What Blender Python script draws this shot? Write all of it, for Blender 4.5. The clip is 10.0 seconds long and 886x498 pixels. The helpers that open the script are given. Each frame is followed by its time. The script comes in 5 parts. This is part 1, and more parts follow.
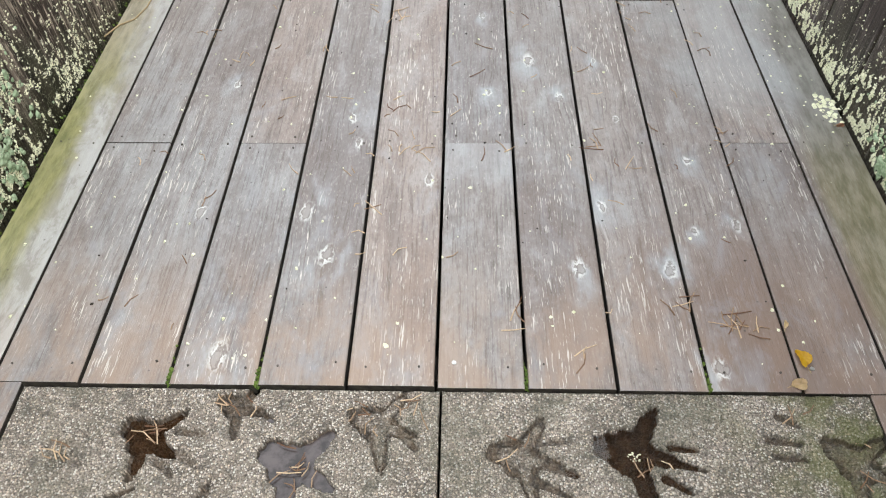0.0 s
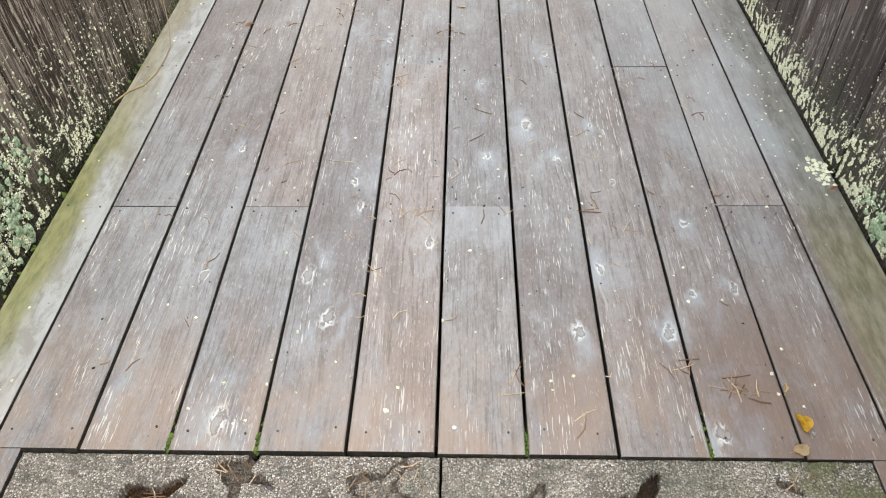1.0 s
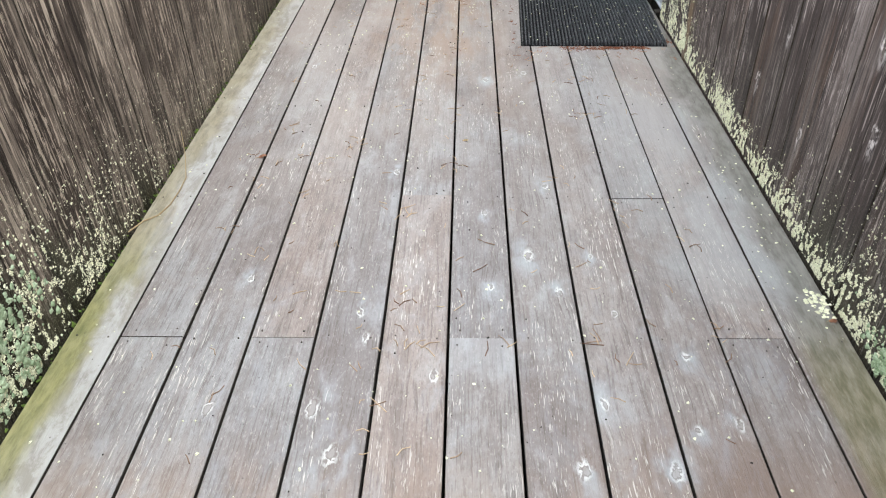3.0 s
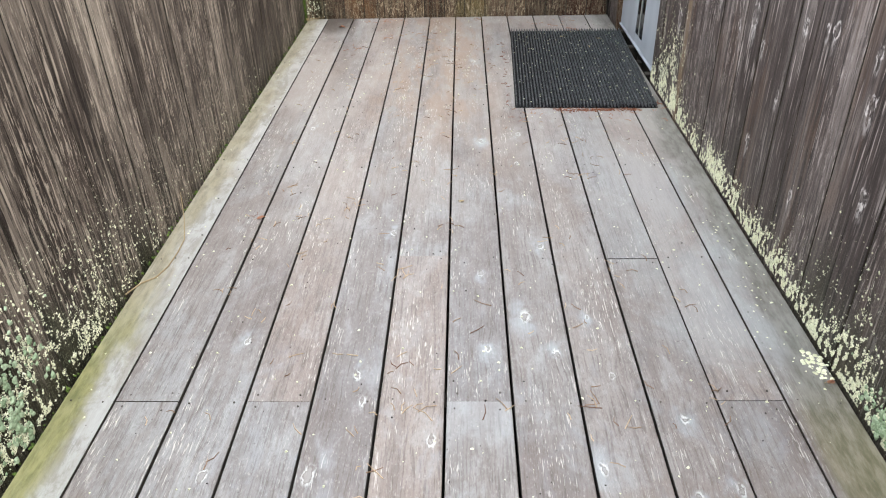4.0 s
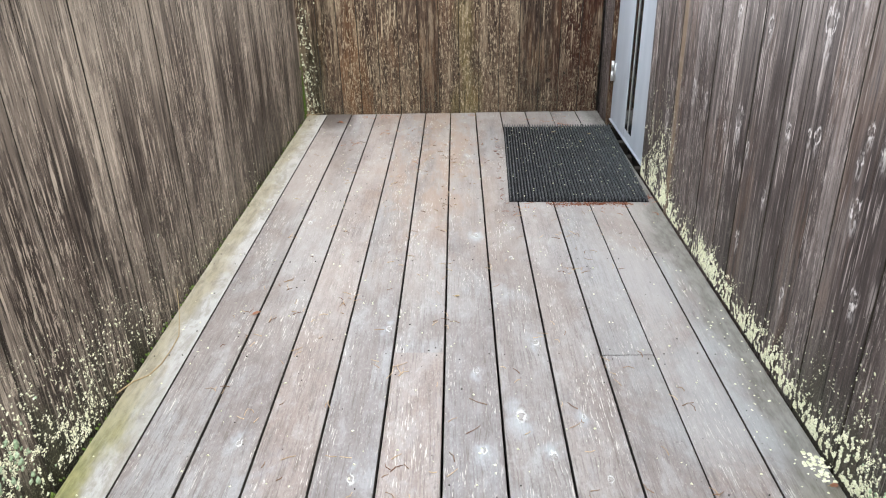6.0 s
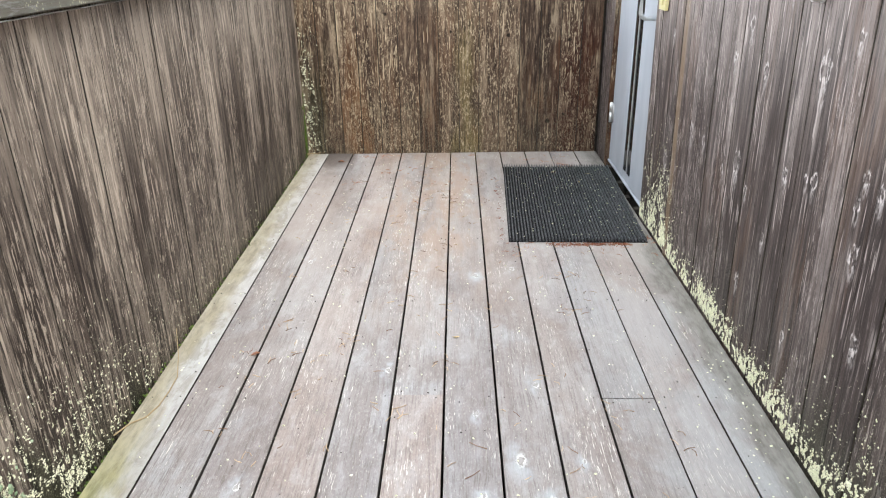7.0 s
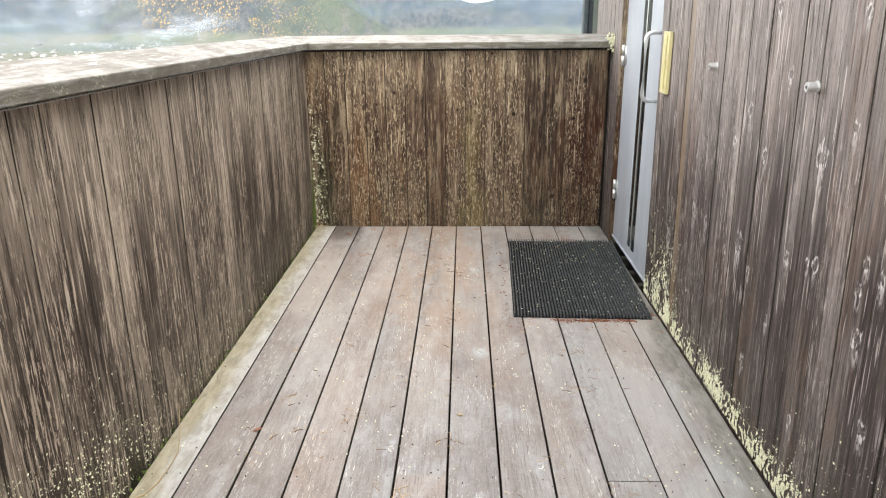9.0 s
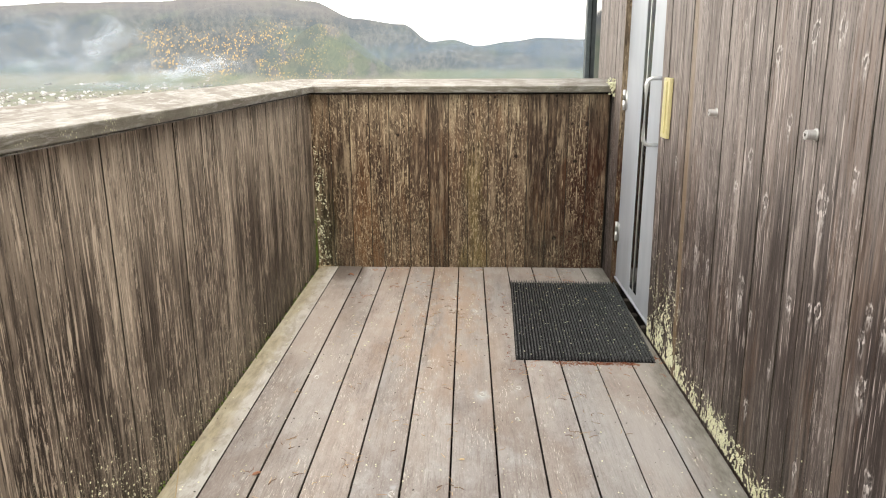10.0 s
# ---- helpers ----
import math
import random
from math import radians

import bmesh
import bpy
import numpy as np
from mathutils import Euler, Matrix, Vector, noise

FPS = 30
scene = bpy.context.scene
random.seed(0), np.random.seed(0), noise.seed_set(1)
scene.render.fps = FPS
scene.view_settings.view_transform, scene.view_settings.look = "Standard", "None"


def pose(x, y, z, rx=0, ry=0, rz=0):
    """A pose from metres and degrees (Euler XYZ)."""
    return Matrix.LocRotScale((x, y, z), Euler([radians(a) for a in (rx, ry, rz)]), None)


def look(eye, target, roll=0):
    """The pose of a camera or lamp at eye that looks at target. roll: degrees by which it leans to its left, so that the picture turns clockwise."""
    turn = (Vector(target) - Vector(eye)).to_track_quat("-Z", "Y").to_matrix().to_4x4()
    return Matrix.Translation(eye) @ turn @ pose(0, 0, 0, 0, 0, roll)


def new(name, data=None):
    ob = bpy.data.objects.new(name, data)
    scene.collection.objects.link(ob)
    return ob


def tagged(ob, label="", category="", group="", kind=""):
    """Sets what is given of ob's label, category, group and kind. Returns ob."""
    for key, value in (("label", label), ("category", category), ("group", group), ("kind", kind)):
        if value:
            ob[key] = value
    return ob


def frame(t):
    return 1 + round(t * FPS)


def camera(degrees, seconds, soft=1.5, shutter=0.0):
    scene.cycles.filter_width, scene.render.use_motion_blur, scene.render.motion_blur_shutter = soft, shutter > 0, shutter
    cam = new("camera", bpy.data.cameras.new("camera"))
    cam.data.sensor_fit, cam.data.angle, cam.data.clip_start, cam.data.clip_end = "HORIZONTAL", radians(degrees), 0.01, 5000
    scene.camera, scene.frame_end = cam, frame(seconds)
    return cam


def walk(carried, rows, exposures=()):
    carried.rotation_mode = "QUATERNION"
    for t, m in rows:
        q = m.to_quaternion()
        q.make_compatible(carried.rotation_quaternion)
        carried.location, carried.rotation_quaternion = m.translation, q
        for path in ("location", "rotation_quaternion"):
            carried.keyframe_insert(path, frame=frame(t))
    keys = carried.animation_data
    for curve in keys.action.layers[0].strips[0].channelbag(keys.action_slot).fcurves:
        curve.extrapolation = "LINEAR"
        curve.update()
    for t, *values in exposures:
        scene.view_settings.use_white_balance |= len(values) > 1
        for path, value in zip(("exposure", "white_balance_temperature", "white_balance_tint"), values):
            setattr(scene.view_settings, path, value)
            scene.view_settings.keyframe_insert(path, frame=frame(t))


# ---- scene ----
cam = camera(63.77, 10.0, soft=1.1)
PATH = [
    (0, (0.044, -0.571, 1.053), (-0.013, 0.701, -0.49), -1.6),
    (0.5, (0.047, -0.567, 1.066), (-0.013, 0.762, -0.428), -1.7),
    (1, (0.047, -0.565, 1.079), (-0.015, 0.816, -0.367), -1.7),
    (1.5, (0.043, -0.564, 1.091), (-0.02, 0.87, -0.302), -1.6),
    (2, (0.042, -0.562, 1.107), (-0.026, 0.923, -0.23), -1.5),
    (2.5, (0.043, -0.555, 1.123), (-0.027, 0.981, -0.156), -1.5),
    (3, (0.045, -0.549, 1.133), (-0.026, 1.035, -0.085), -1.5),
    (4.5, (0.045, -0.544, 1.168), (-0.011, 1.163, 0.128), -1.5),
    (5, (0.046, -0.541, 1.178), (-0.008, 1.196, 0.189), -1.5),
    (5.5, (0.047, -0.538, 1.185), (-0.003, 1.226, 0.245), -1.4),
    (7, (0.046, -0.536, 1.213), (0.001, 1.295, 0.41), -1.0),
    (7.5, (0.045, -0.539, 1.221), (-0.001, 1.311, 0.463), -0.8),
    (8, (0.048, -0.539, 1.225), (-0.005, 1.329, 0.513), -0.8),
    (8.5, (0.048, -0.543, 1.235), (-0.008, 1.342, 0.567), -0.6),
    (9, (0.047, -0.546, 1.244), (-0.012, 1.354, 0.621), -0.5),
    (9.5, (0.047, -0.546, 1.251), (-0.015, 1.369, 0.676), -0.3),
    (10, (0.047, -0.549, 1.257), (-0.019, 1.381, 0.739), -0.2),
]
walk(cam, [(t, look(eye, target, roll)) for t, eye, target, roll in PATH],
     exposures=[(0, 0.82, 6300, 7.5), (2.5, 0.92, 6200, 8), (5, 1.1, 6200, 8.5), (7.5, 1.2, 6300, 9), (8.5, 1.12, 6550, 9), (9.3, 1.0, 6850, 9.5), (10, 0.9, 7250, 10)])

# ---- light: an overcast sky and a wide, weak sun ----
world = bpy.data.worlds.new("overcast sky")
scene.world = world
world.use_nodes = True
wt = world.node_tree
sky = wt.nodes.new("ShaderNodeTexSky")
sky.sky_type, sky.sun_disc = "NISHITA", False
SUN_UP, SUN_ROUND = radians(60), radians(150)
sky.sun_elevation, sky.sun_rotation = SUN_UP, SUN_ROUND
veil = wt.nodes.new("ShaderNodeMix")
veil.data_type = "RGBA"
veil.inputs[0].default_value = 0.8
wt.links.new(sky.outputs[0], veil.inputs[6])
veil.inputs[7].default_value = (13.0, 13.2, 13.4, 1)
wt.links.new(veil.outputs[2], wt.nodes["Background"].inputs[0])
wt.nodes["Background"].inputs[1].default_value = 0.15
sun = new("sun", bpy.data.lights.new("sun", "SUN"))
sun.data.energy, sun.data.angle, sun.data.color = 1.5, radians(25), (1.0, 0.98, 0.95)
sun.matrix_world = look((0, 0, 0), (-math.sin(SUN_ROUND) * math.cos(SUN_UP), -math.cos(SUN_ROUND) * math.cos(SUN_UP), -math.sin(SUN_UP)))
sun.location = (-6, 4, 12)


# ---- node helpers ----
def put(nt, sock, v):
    if isinstance(v, bpy.types.NodeSocket):
        nt.links.new(v, sock)
    elif isinstance(v, tuple) and len(v) == 3 and sock.type == "RGBA":
        sock.default_value = (*v, 1)
    else:
        sock.default_value = v


def calc(nt, op, a, b=0.0, c=0.0):
    n = nt.nodes.new("ShaderNodeMath")
    n.operation = op
    for s, v in zip(n.inputs, (a, b, c)):
        put(nt, s, v)
    return n.outputs[0]


def vmath(nt, op, a, b=(0, 0, 0)):
    n = nt.nodes.new("ShaderNodeVectorMath")
    n.operation = op
    put(nt, n.inputs[0], a)
    put(nt, n.inputs[1], b)
    return n.outputs["Value"] if op in ("LENGTH", "DISTANCE") else n.outputs[0]


def span(nt, v, a, b, c=0.0, d=1.0):
    n = nt.nodes.new("ShaderNodeMapRange")
    n.interpolation_type = "SMOOTHSTEP"
    for s, x in zip(n.inputs, (v, a, b, c, d)):
        put(nt, s, x)
    return n.outputs[0]


def blend(nt, f, a, b, how="MIX"):
    n = nt.nodes.new("ShaderNodeMix")
    n.data_type, n.blend_type = "RGBA", how
    put(nt, n.inputs[0], f)
    put(nt, n.inputs[6], a)
    put(nt, n.inputs[7], b)
    return n.outputs[2]


def grainy(nt, vec, scale, stretch=(1, 1, 1), detail=4.0, rough=0.55, warp=0.0):
    n = nt.nodes.new("ShaderNodeTexNoise")
    put(nt, n.inputs["Vector"], vmath(nt, "MULTIPLY", vec, stretch))
    n.inputs["Scale"].default_value, n.inputs["Detail"].default_value = scale, detail
    n.inputs["Roughness"].default_value, n.inputs["Distortion"].default_value = rough, warp
    return n.outputs[0]


def cells(nt, vec, scale, stretch=(1, 1, 1), feature="F1", rnd=1.0):
    n = nt.nodes.new("ShaderNodeTexVoronoi")
    n.feature = feature
    put(nt, n.inputs["Vector"], vmath(nt, "MULTIPLY", vec, stretch))
    n.inputs["Scale"].default_value, n.inputs["Randomness"].default_value = scale, rnd
    return n.outputs["Distance"], (n.outputs["Color"] if feature == "F1" else None)


def surface(name):
    m = bpy.data.materials.new(name)
    m.use_nodes = True
    return m, m.node_tree, m.node_tree.nodes["Principled BSDF"]


def place_of(nt):
    return nt.nodes.new("ShaderNodeNewGeometry").outputs["Position"]


def chance(nt):
    return nt.nodes.new("ShaderNodeObjectInfo").outputs["Random"]


def sep(nt, vec):
    n = nt.nodes.new("ShaderNodeSeparateXYZ")
    put(nt, n.inputs[0], vec)
    return n.outputs


def shuffled(nt, vec, by):
    """vec, carried off by another way for each object"""
    c = nt.nodes.new("ShaderNodeCombineXYZ")
    r = chance(nt)
    for s, k in zip(c.inputs, by):
        put(nt, s, calc(nt, "MULTIPLY", r, k))
    return vmath(nt, "ADD", vec, c.outputs[0])


def relief(nt, bsdf, height, depth, strength=1.0):
    b = nt.nodes.new("ShaderNodeBump")
    b.inputs["Strength"].default_value, b.inputs["Distance"].default_value = strength, depth
    put(nt, b.inputs["Height"], height)
    put(nt, bsdf.inputs["Normal"], b.outputs[0])


def set_up(bsdf, rough=0.7, metal=0.0, spec=0.4):
    bsdf.inputs["Roughness"].default_value, bsdf.inputs["Metallic"].default_value = rough, metal
    bsdf.inputs["Specular IOR Level"].default_value = spec


# ---- materials ----
TOP = -0.0035  # the slab lies a little under the boards
# knots of the deck: x, y, radius
KNOTS = [(0.199, 0.897, 0.020), (0.264, 0.756, 0.014), (0.358, 0.894, 0.009), (0.384, 0.678, 0.010), (-0.185, 0.595, 0.013),
         (-0.218, 0.278, 0.021), (0.260, 0.254, 0.019), (0.429, 0.250, 0.018), (0.494, 0.346, 0.010), (-0.377, 0.057, 0.023),
         (0.476, 0.039, 0.018), (0.578, 0.360, 0.013), (-0.272, 0.392, 0.020), (-0.487, 0.391, 0.016), (-0.207, 0.679, 0.014),
         (0.321, 0.411, 0.014), (-0.028, 0.481, 0.016), (0.101, 0.770, 0.012), (0.515, 0.542, 0.012), (-0.498, 0.802, 0.013),
         (0.233, 1.777, 0.012), (0.089, 1.092, 0.012), (0.270, 1.223, 0.013), (-0.563, 2.109, 0.016), (0.109, 1.969, 0.015),
         (0.255, 2.027, 0.015), (0.095, 2.905, 0.014), (-0.173, 1.307, 0.013)]


def deck_wood():
    m, nt, b = surface("weathered deck wood")
    p = place_of(nt)
    q = shuffled(nt, p, (31.0, 57.0, 7.0))
    r = chance(nt)
    x, y, _ = sep(nt, p)
    knot = None
    for kx, ky, s in KNOTS:
        d = vmath(nt, "LENGTH", vmath(nt, "MULTIPLY", vmath(nt, "SUBTRACT", p, (kx, ky, 0)), (1 / s, 0.55 / s, 1)))
        knot = d if knot is None else calc(nt, "MINIMUM", knot, d)
    wob = grainy(nt, q, 70, (1, 0.6, 1), 3)
    near_knot = span(nt, knot, 4.0, 0.8)
    knot = calc(nt, "ADD", knot, calc(nt, "MULTIPLY", calc(nt, "SUBTRACT", wob, 0.5), 2.1))
    ring = calc(nt, "MULTIPLY", calc(nt, "MULTIPLY", span(nt, knot, 0.3, 0.5), span(nt, knot, 0.85, 0.6)), span(nt, wob, 0.35, 0.6))
    core = span(nt, knot, 0.45, 0.25)
    halo = calc(nt, "MULTIPLY", span(nt, knot, 3.2, 0.6), span(nt, grainy(nt, q, 16, (1, 0.5, 1), 4), 0.45, 0.62))
    # grain lines swing a little round the knots
    g = vmath(nt, "ADD", q, vmath(nt, "MULTIPLY", (0.007, 0, 0), vmath(nt, "ADD", near_knot, (0, 0, 0))))
    broad = grainy(nt, q, 3.2, (1, 0.35, 1), 5, 0.6)
    cloud = grainy(nt, p, 3.0, (1, 0.6, 1), 7, 0.68, 0.6)
    mottle = grainy(nt, q, 22, (1, 0.4, 1), 5, 0.65, 0.4)
    band = grainy(nt, g, 40, (1.3, 0.06, 1), 4, 0.6, 0.25)
    fibre = grainy(nt, g, 130, (1.6, 0.06, 1), 5, 0.72, 0.1)
    fine = grainy(nt, g, 420, (1.4, 0.1, 1), 3, 0.7)
    base = blend(nt, span(nt, broad, 0.38, 0.62), (0.19, 0.158, 0.142), (0.275, 0.252, 0.236))
    base = blend(nt, calc(nt, "MULTIPLY", span(nt, cloud, 0.46, 0.6), 0.5), base, (0.325, 0.335, 0.34))
    base = blend(nt, calc(nt, "MULTIPLY", span(nt, r, 0.3, 1.0), 0.5), base, (0.19, 0.18, 0.18))
    base = blend(nt, calc(nt, "MULTIPLY", span(nt, r, 0.4, 0.0), 0.5), base, (0.32, 0.245, 0.205))
    base = blend(nt, calc(nt, "MULTIPLY", span(nt, mottle, 0.5, 0.64), 0.42), base, (0.155, 0.135, 0.125))
    base = blend(nt, calc(nt, "MULTIPLY", span(nt, mottle, 0.46, 0.34), 0.25), base, (0.43, 0.43, 0.425))
    base = blend(nt, calc(nt, "MULTIPLY", span(nt, band, 0.48, 0.62), 0.35), base, (0.15, 0.115, 0.1))
    base = blend(nt, calc(nt, "MULTIPLY", calc(nt, "MULTIPLY", span(nt, fibre, 0.52, 0.6), span(nt, mottle, 0.3, 0.55)), 0.55), base, (0.085, 0.066, 0.057))
    base = blend(nt, calc(nt, "MULTIPLY", span(nt, fine, 0.52, 0.7), 0.3), base, (0.14, 0.11, 0.1))
    speck = grainy(nt, q, 170, (1, 0.5, 1), 4, 0.75)
    base = blend(nt, calc(nt, "MULTIPLY", span(nt, speck, 0.54, 0.66), 0.35), base, (0.1, 0.08, 0.07))
    base = blend(nt, calc(nt, "MULTIPLY", span(nt, speck, 0.44, 0.34), 0.25), base, (0.48, 0.46, 0.44))
    # tan, worn board ends by the slab, and rubbed places farther on
    worn = calc(nt, "MULTIPLY", span(nt, y, 0.4, 0.0), span(nt, grainy(nt, q, 9, (1, 0.5, 1), 6, 0.68, 0.4), 0.36, 0.6))
    base = blend(nt, calc(nt, "MULTIPLY", worn, 0.7), base, (0.315, 0.225, 0.165))
    damp = calc(nt, "MULTIPLY", calc(nt, "MULTIPLY", span(nt, x, 0.25, 0.55), span(nt, y, 0.6, 0.15)), span(nt, cloud, 0.36, 0.56))
    base = blend(nt, calc(nt, "MULTIPLY", damp, 0.75), base, (0.165, 0.108, 0.078))
    blue = calc(nt, "MULTIPLY", span(nt, grainy(nt, p, 8, (1.3, 0.6, 1), 6, 0.74, 0.5), 0.5, 0.68), span(nt, y, 1.6, 0.4))
    base = blend(nt, calc(nt, "MULTIPLY", blue, 0.4), base, (0.28, 0.285, 0.3))
    grey = calc(nt, "MULTIPLY", calc(nt, "MULTIPLY", span(nt, x, 0.4, 0.7), span(nt, y, 0.55, 0.85)), span(nt, cloud, 0.3, 0.55))
    base = blend(nt, calc(nt, "MULTIPLY", grey, 0.5), base, (0.385, 0.395, 0.39))
    tan = calc(nt, "MULTIPLY", span(nt, y, 0.7, 3.0), span(nt, grainy(nt, p, 1.7, (1.8, 0.35, 1), 3), 0.42, 0.58))
    base = blend(nt, calc(nt, "MULTIPLY", tan, 0.3), base, (0.34, 0.265, 0.21))
    # paler towards the far end: sky sheen painted into the boards in patches
    far_sheen = calc(nt, "MULTIPLY", span(nt, y, 0.7, 2.4), span(nt, grainy(nt, q, 5, (1, 0.3, 1), 5, 0.65), 0.36, 0.6))
    base = blend(nt, calc(nt, "MULTIPLY", far_sheen, 0.38), base, (0.44, 0.4, 0.365))
    # rust-brown stain of old needle litter along the middle boards
    rust = calc(nt, "MULTIPLY", calc(nt, "MULTIPLY", span(nt, y, 1.3, 2.6), span(nt, calc(nt, "ABSOLUTE", calc(nt, "ADD", x, 0.08)), 0.4, 0.12)), span(nt, grainy(nt, q, 6, (1.6, 0.5, 1), 6, 0.7, 0.4), 0.42, 0.6))
    base = blend(nt, calc(nt, "MULTIPLY", rust, 0.5), base, (0.3, 0.195, 0.125))
    # short pale splinters where the top coat has flaked off
    where = span(nt, grainy(nt, q, 11, (1, 0.25, 1), 4), 0.47, 0.62)
    f1 = grainy(nt, g, 110, (3.0, 0.22, 1), 2, 0.5, 0.1)
    f2 = grainy(nt, g, 60, (3.4, 0.17, 1), 2, 0.5, 0.1)
    f3 = grainy(nt, g, 190, (1.6, 0.35, 1), 2, 0.5)
    flake = calc(nt, "MULTIPLY", span(nt, f1, 0.625, 0.665), where)
    flake = calc(nt, "MAXIMUM", flake, calc(nt, "MULTIPLY", span(nt, f2, 0.69, 0.725), calc(nt, "ADD", calc(nt, "MULTIPLY", where, 0.85), 0.15)))
    flake = calc(nt, "MAXIMUM", flake, calc(nt, "MULTIPLY", span(nt, f3, 0.66, 0.69), 0.3))
    base = blend(nt, calc(nt, "MULTIPLY", calc(nt, "MULTIPLY", flake, calc(nt, "SUBTRACT", 1.0, calc(nt, "MULTIPLY", damp, 0.6))), 0.86), base, (0.6, 0.56, 0.5))
    base = blend(nt, calc(nt, "MULTIPLY", halo, 0.6), base, (0.4, 0.425, 0.445))
    base = blend(nt, calc(nt, "MULTIPLY", ring, 0.8), base, (0.66, 0.655, 0.63))
    base = blend(nt, calc(nt, "MULTIPLY", core, 0.6), base, (0.33, 0.31, 0.29))
    dark_ring = calc(nt, "MULTIPLY", span(nt, knot, 0.2, 0.32), span(nt, knot, 0.5, 0.38))
    base = blend(nt, calc(nt, "MULTIPLY", dark_ring, 0.5), base, (0.13, 0.105, 0.09))
    # the bleached end of one board
    bleach = calc(nt, "MULTIPLY", calc(nt, "MULTIPLY", span(nt, x, 0.0, 0.001), span(nt, x, 0.15, 0.149)), calc(nt, "MULTIPLY", span(nt, y, 0.597, 0.596), span(nt, calc(nt, "ADD", y, calc(nt, "MULTIPLY", mottle, 0.2)), 0.52, 0.66)))
    base = blend(nt, calc(nt, "MULTIPLY", bleach, 0.3), base, (0.42, 0.43, 0.44))
    # green algae and pale wash on the boards that lie under the walls
    patch = grainy(nt, p, 6, (1, 0.4, 1), 5, 0.65, 0.6)
    streak = grainy(nt, p, 40, (1.2, 0.3, 1), 5, 0.68)
    wash = calc(nt, "MULTIPLY", span(nt, x, -0.75, -0.7505), span(nt, streak, 0.2, 0.5))
    base = blend(nt, calc(nt, "MULTIPLY", wash, 0.55), base, blend(nt, span(nt, patch, 0.35, 0.6), (0.36, 0.34, 0.29), (0.52, 0.52, 0.49)))
    inner = span(nt, calc(nt, "ADD", calc(nt, "MULTIPLY", calc(nt, "SUBTRACT", patch, 0.5), 0.2), x), -0.775, -0.835)
    near = span(nt, calc(nt, "ABSOLUTE", calc(nt, "SUBTRACT", y, 0.5)), 0.6, 0.15)
    grime = calc(nt, "MULTIPLY", span(nt, x, -0.755, -0.765), span(nt, grainy(nt, p, 13, (1, 0.6, 1), 6, 0.72, 0.6), 0.46, 0.6))
    base = blend(nt, calc(nt, "MULTIPLY", grime, 0.5), base, (0.17, 0.15, 0.105))
    base = blend(nt, calc(nt, "MULTIPLY", inner, 0.7), base, blend(nt, span(nt, streak, 0.3, 0.65), (0.15, 0.125, 0.07), (0.33, 0.29, 0.19)))
    base = blend(nt, calc(nt, "MULTIPLY", calc(nt, "MULTIPLY", inner, near), 0.65), base, blend(nt, span(nt, streak, 0.3, 0.7), (0.1, 0.115, 0.015), (0.27, 0.26, 0.08)))
    right = calc(nt, "MULTIPLY", span(nt, calc(nt, "ADD", calc(nt, "MULTIPLY", calc(nt, "SUBTRACT", patch, 0.5), -0.25), x), 0.77, 0.84), span(nt, x, 0.75, 0.7505))
    nearr = span(nt, calc(nt, "ABSOLUTE", calc(nt, "SUBTRACT", y, 0.3)), 0.45, 0.1)
    base = blend(nt, calc(nt, "MULTIPLY", right, 0.8), base, blend(nt, span(nt, streak, 0.35, 0.62), (0.1, 0.092, 0.072), (0.21, 0.2, 0.175)))
    base = blend(nt, calc(nt, "MULTIPLY", calc(nt, "MULTIPLY", span(nt, x, 0.75, 0.78), nearr), 0.7), base, blend(nt, span(nt, streak, 0.35, 0.65), (0.12, 0.105, 0.04), (0.25, 0.22, 0.14)))
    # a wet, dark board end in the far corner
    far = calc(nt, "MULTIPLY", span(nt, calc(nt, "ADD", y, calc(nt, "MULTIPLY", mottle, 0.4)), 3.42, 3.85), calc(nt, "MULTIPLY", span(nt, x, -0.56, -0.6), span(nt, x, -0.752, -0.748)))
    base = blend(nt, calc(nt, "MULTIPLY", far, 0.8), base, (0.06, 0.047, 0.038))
    spots, _c = cells(nt, q, 24, (1, 1, 0))
    base = blend(nt, calc(nt, "MULTIPLY", span(nt, spots, 0.06, 0.035), 0.6), base, (0.06, 0.05, 0.045))
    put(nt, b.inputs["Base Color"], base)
    put(nt, b.inputs["Roughness"], span(nt, cloud, 0.3, 0.7, 0.56, 0.38))
    b.inputs["Specular IOR Level"].default_value = 0.45
    h = calc(nt, "ADD", calc(nt, "MULTIPLY", fibre, -0.7), calc(nt, "ADD", calc(nt, "MULTIPLY", fine, -0.3), calc(nt, "MULTIPLY", band, -0.7)))
    h = calc(nt, "ADD", h, calc(nt, "MULTIPLY", ring, 0.5))
    relief(nt, b, h, 0.0016, 0.8)
    return m


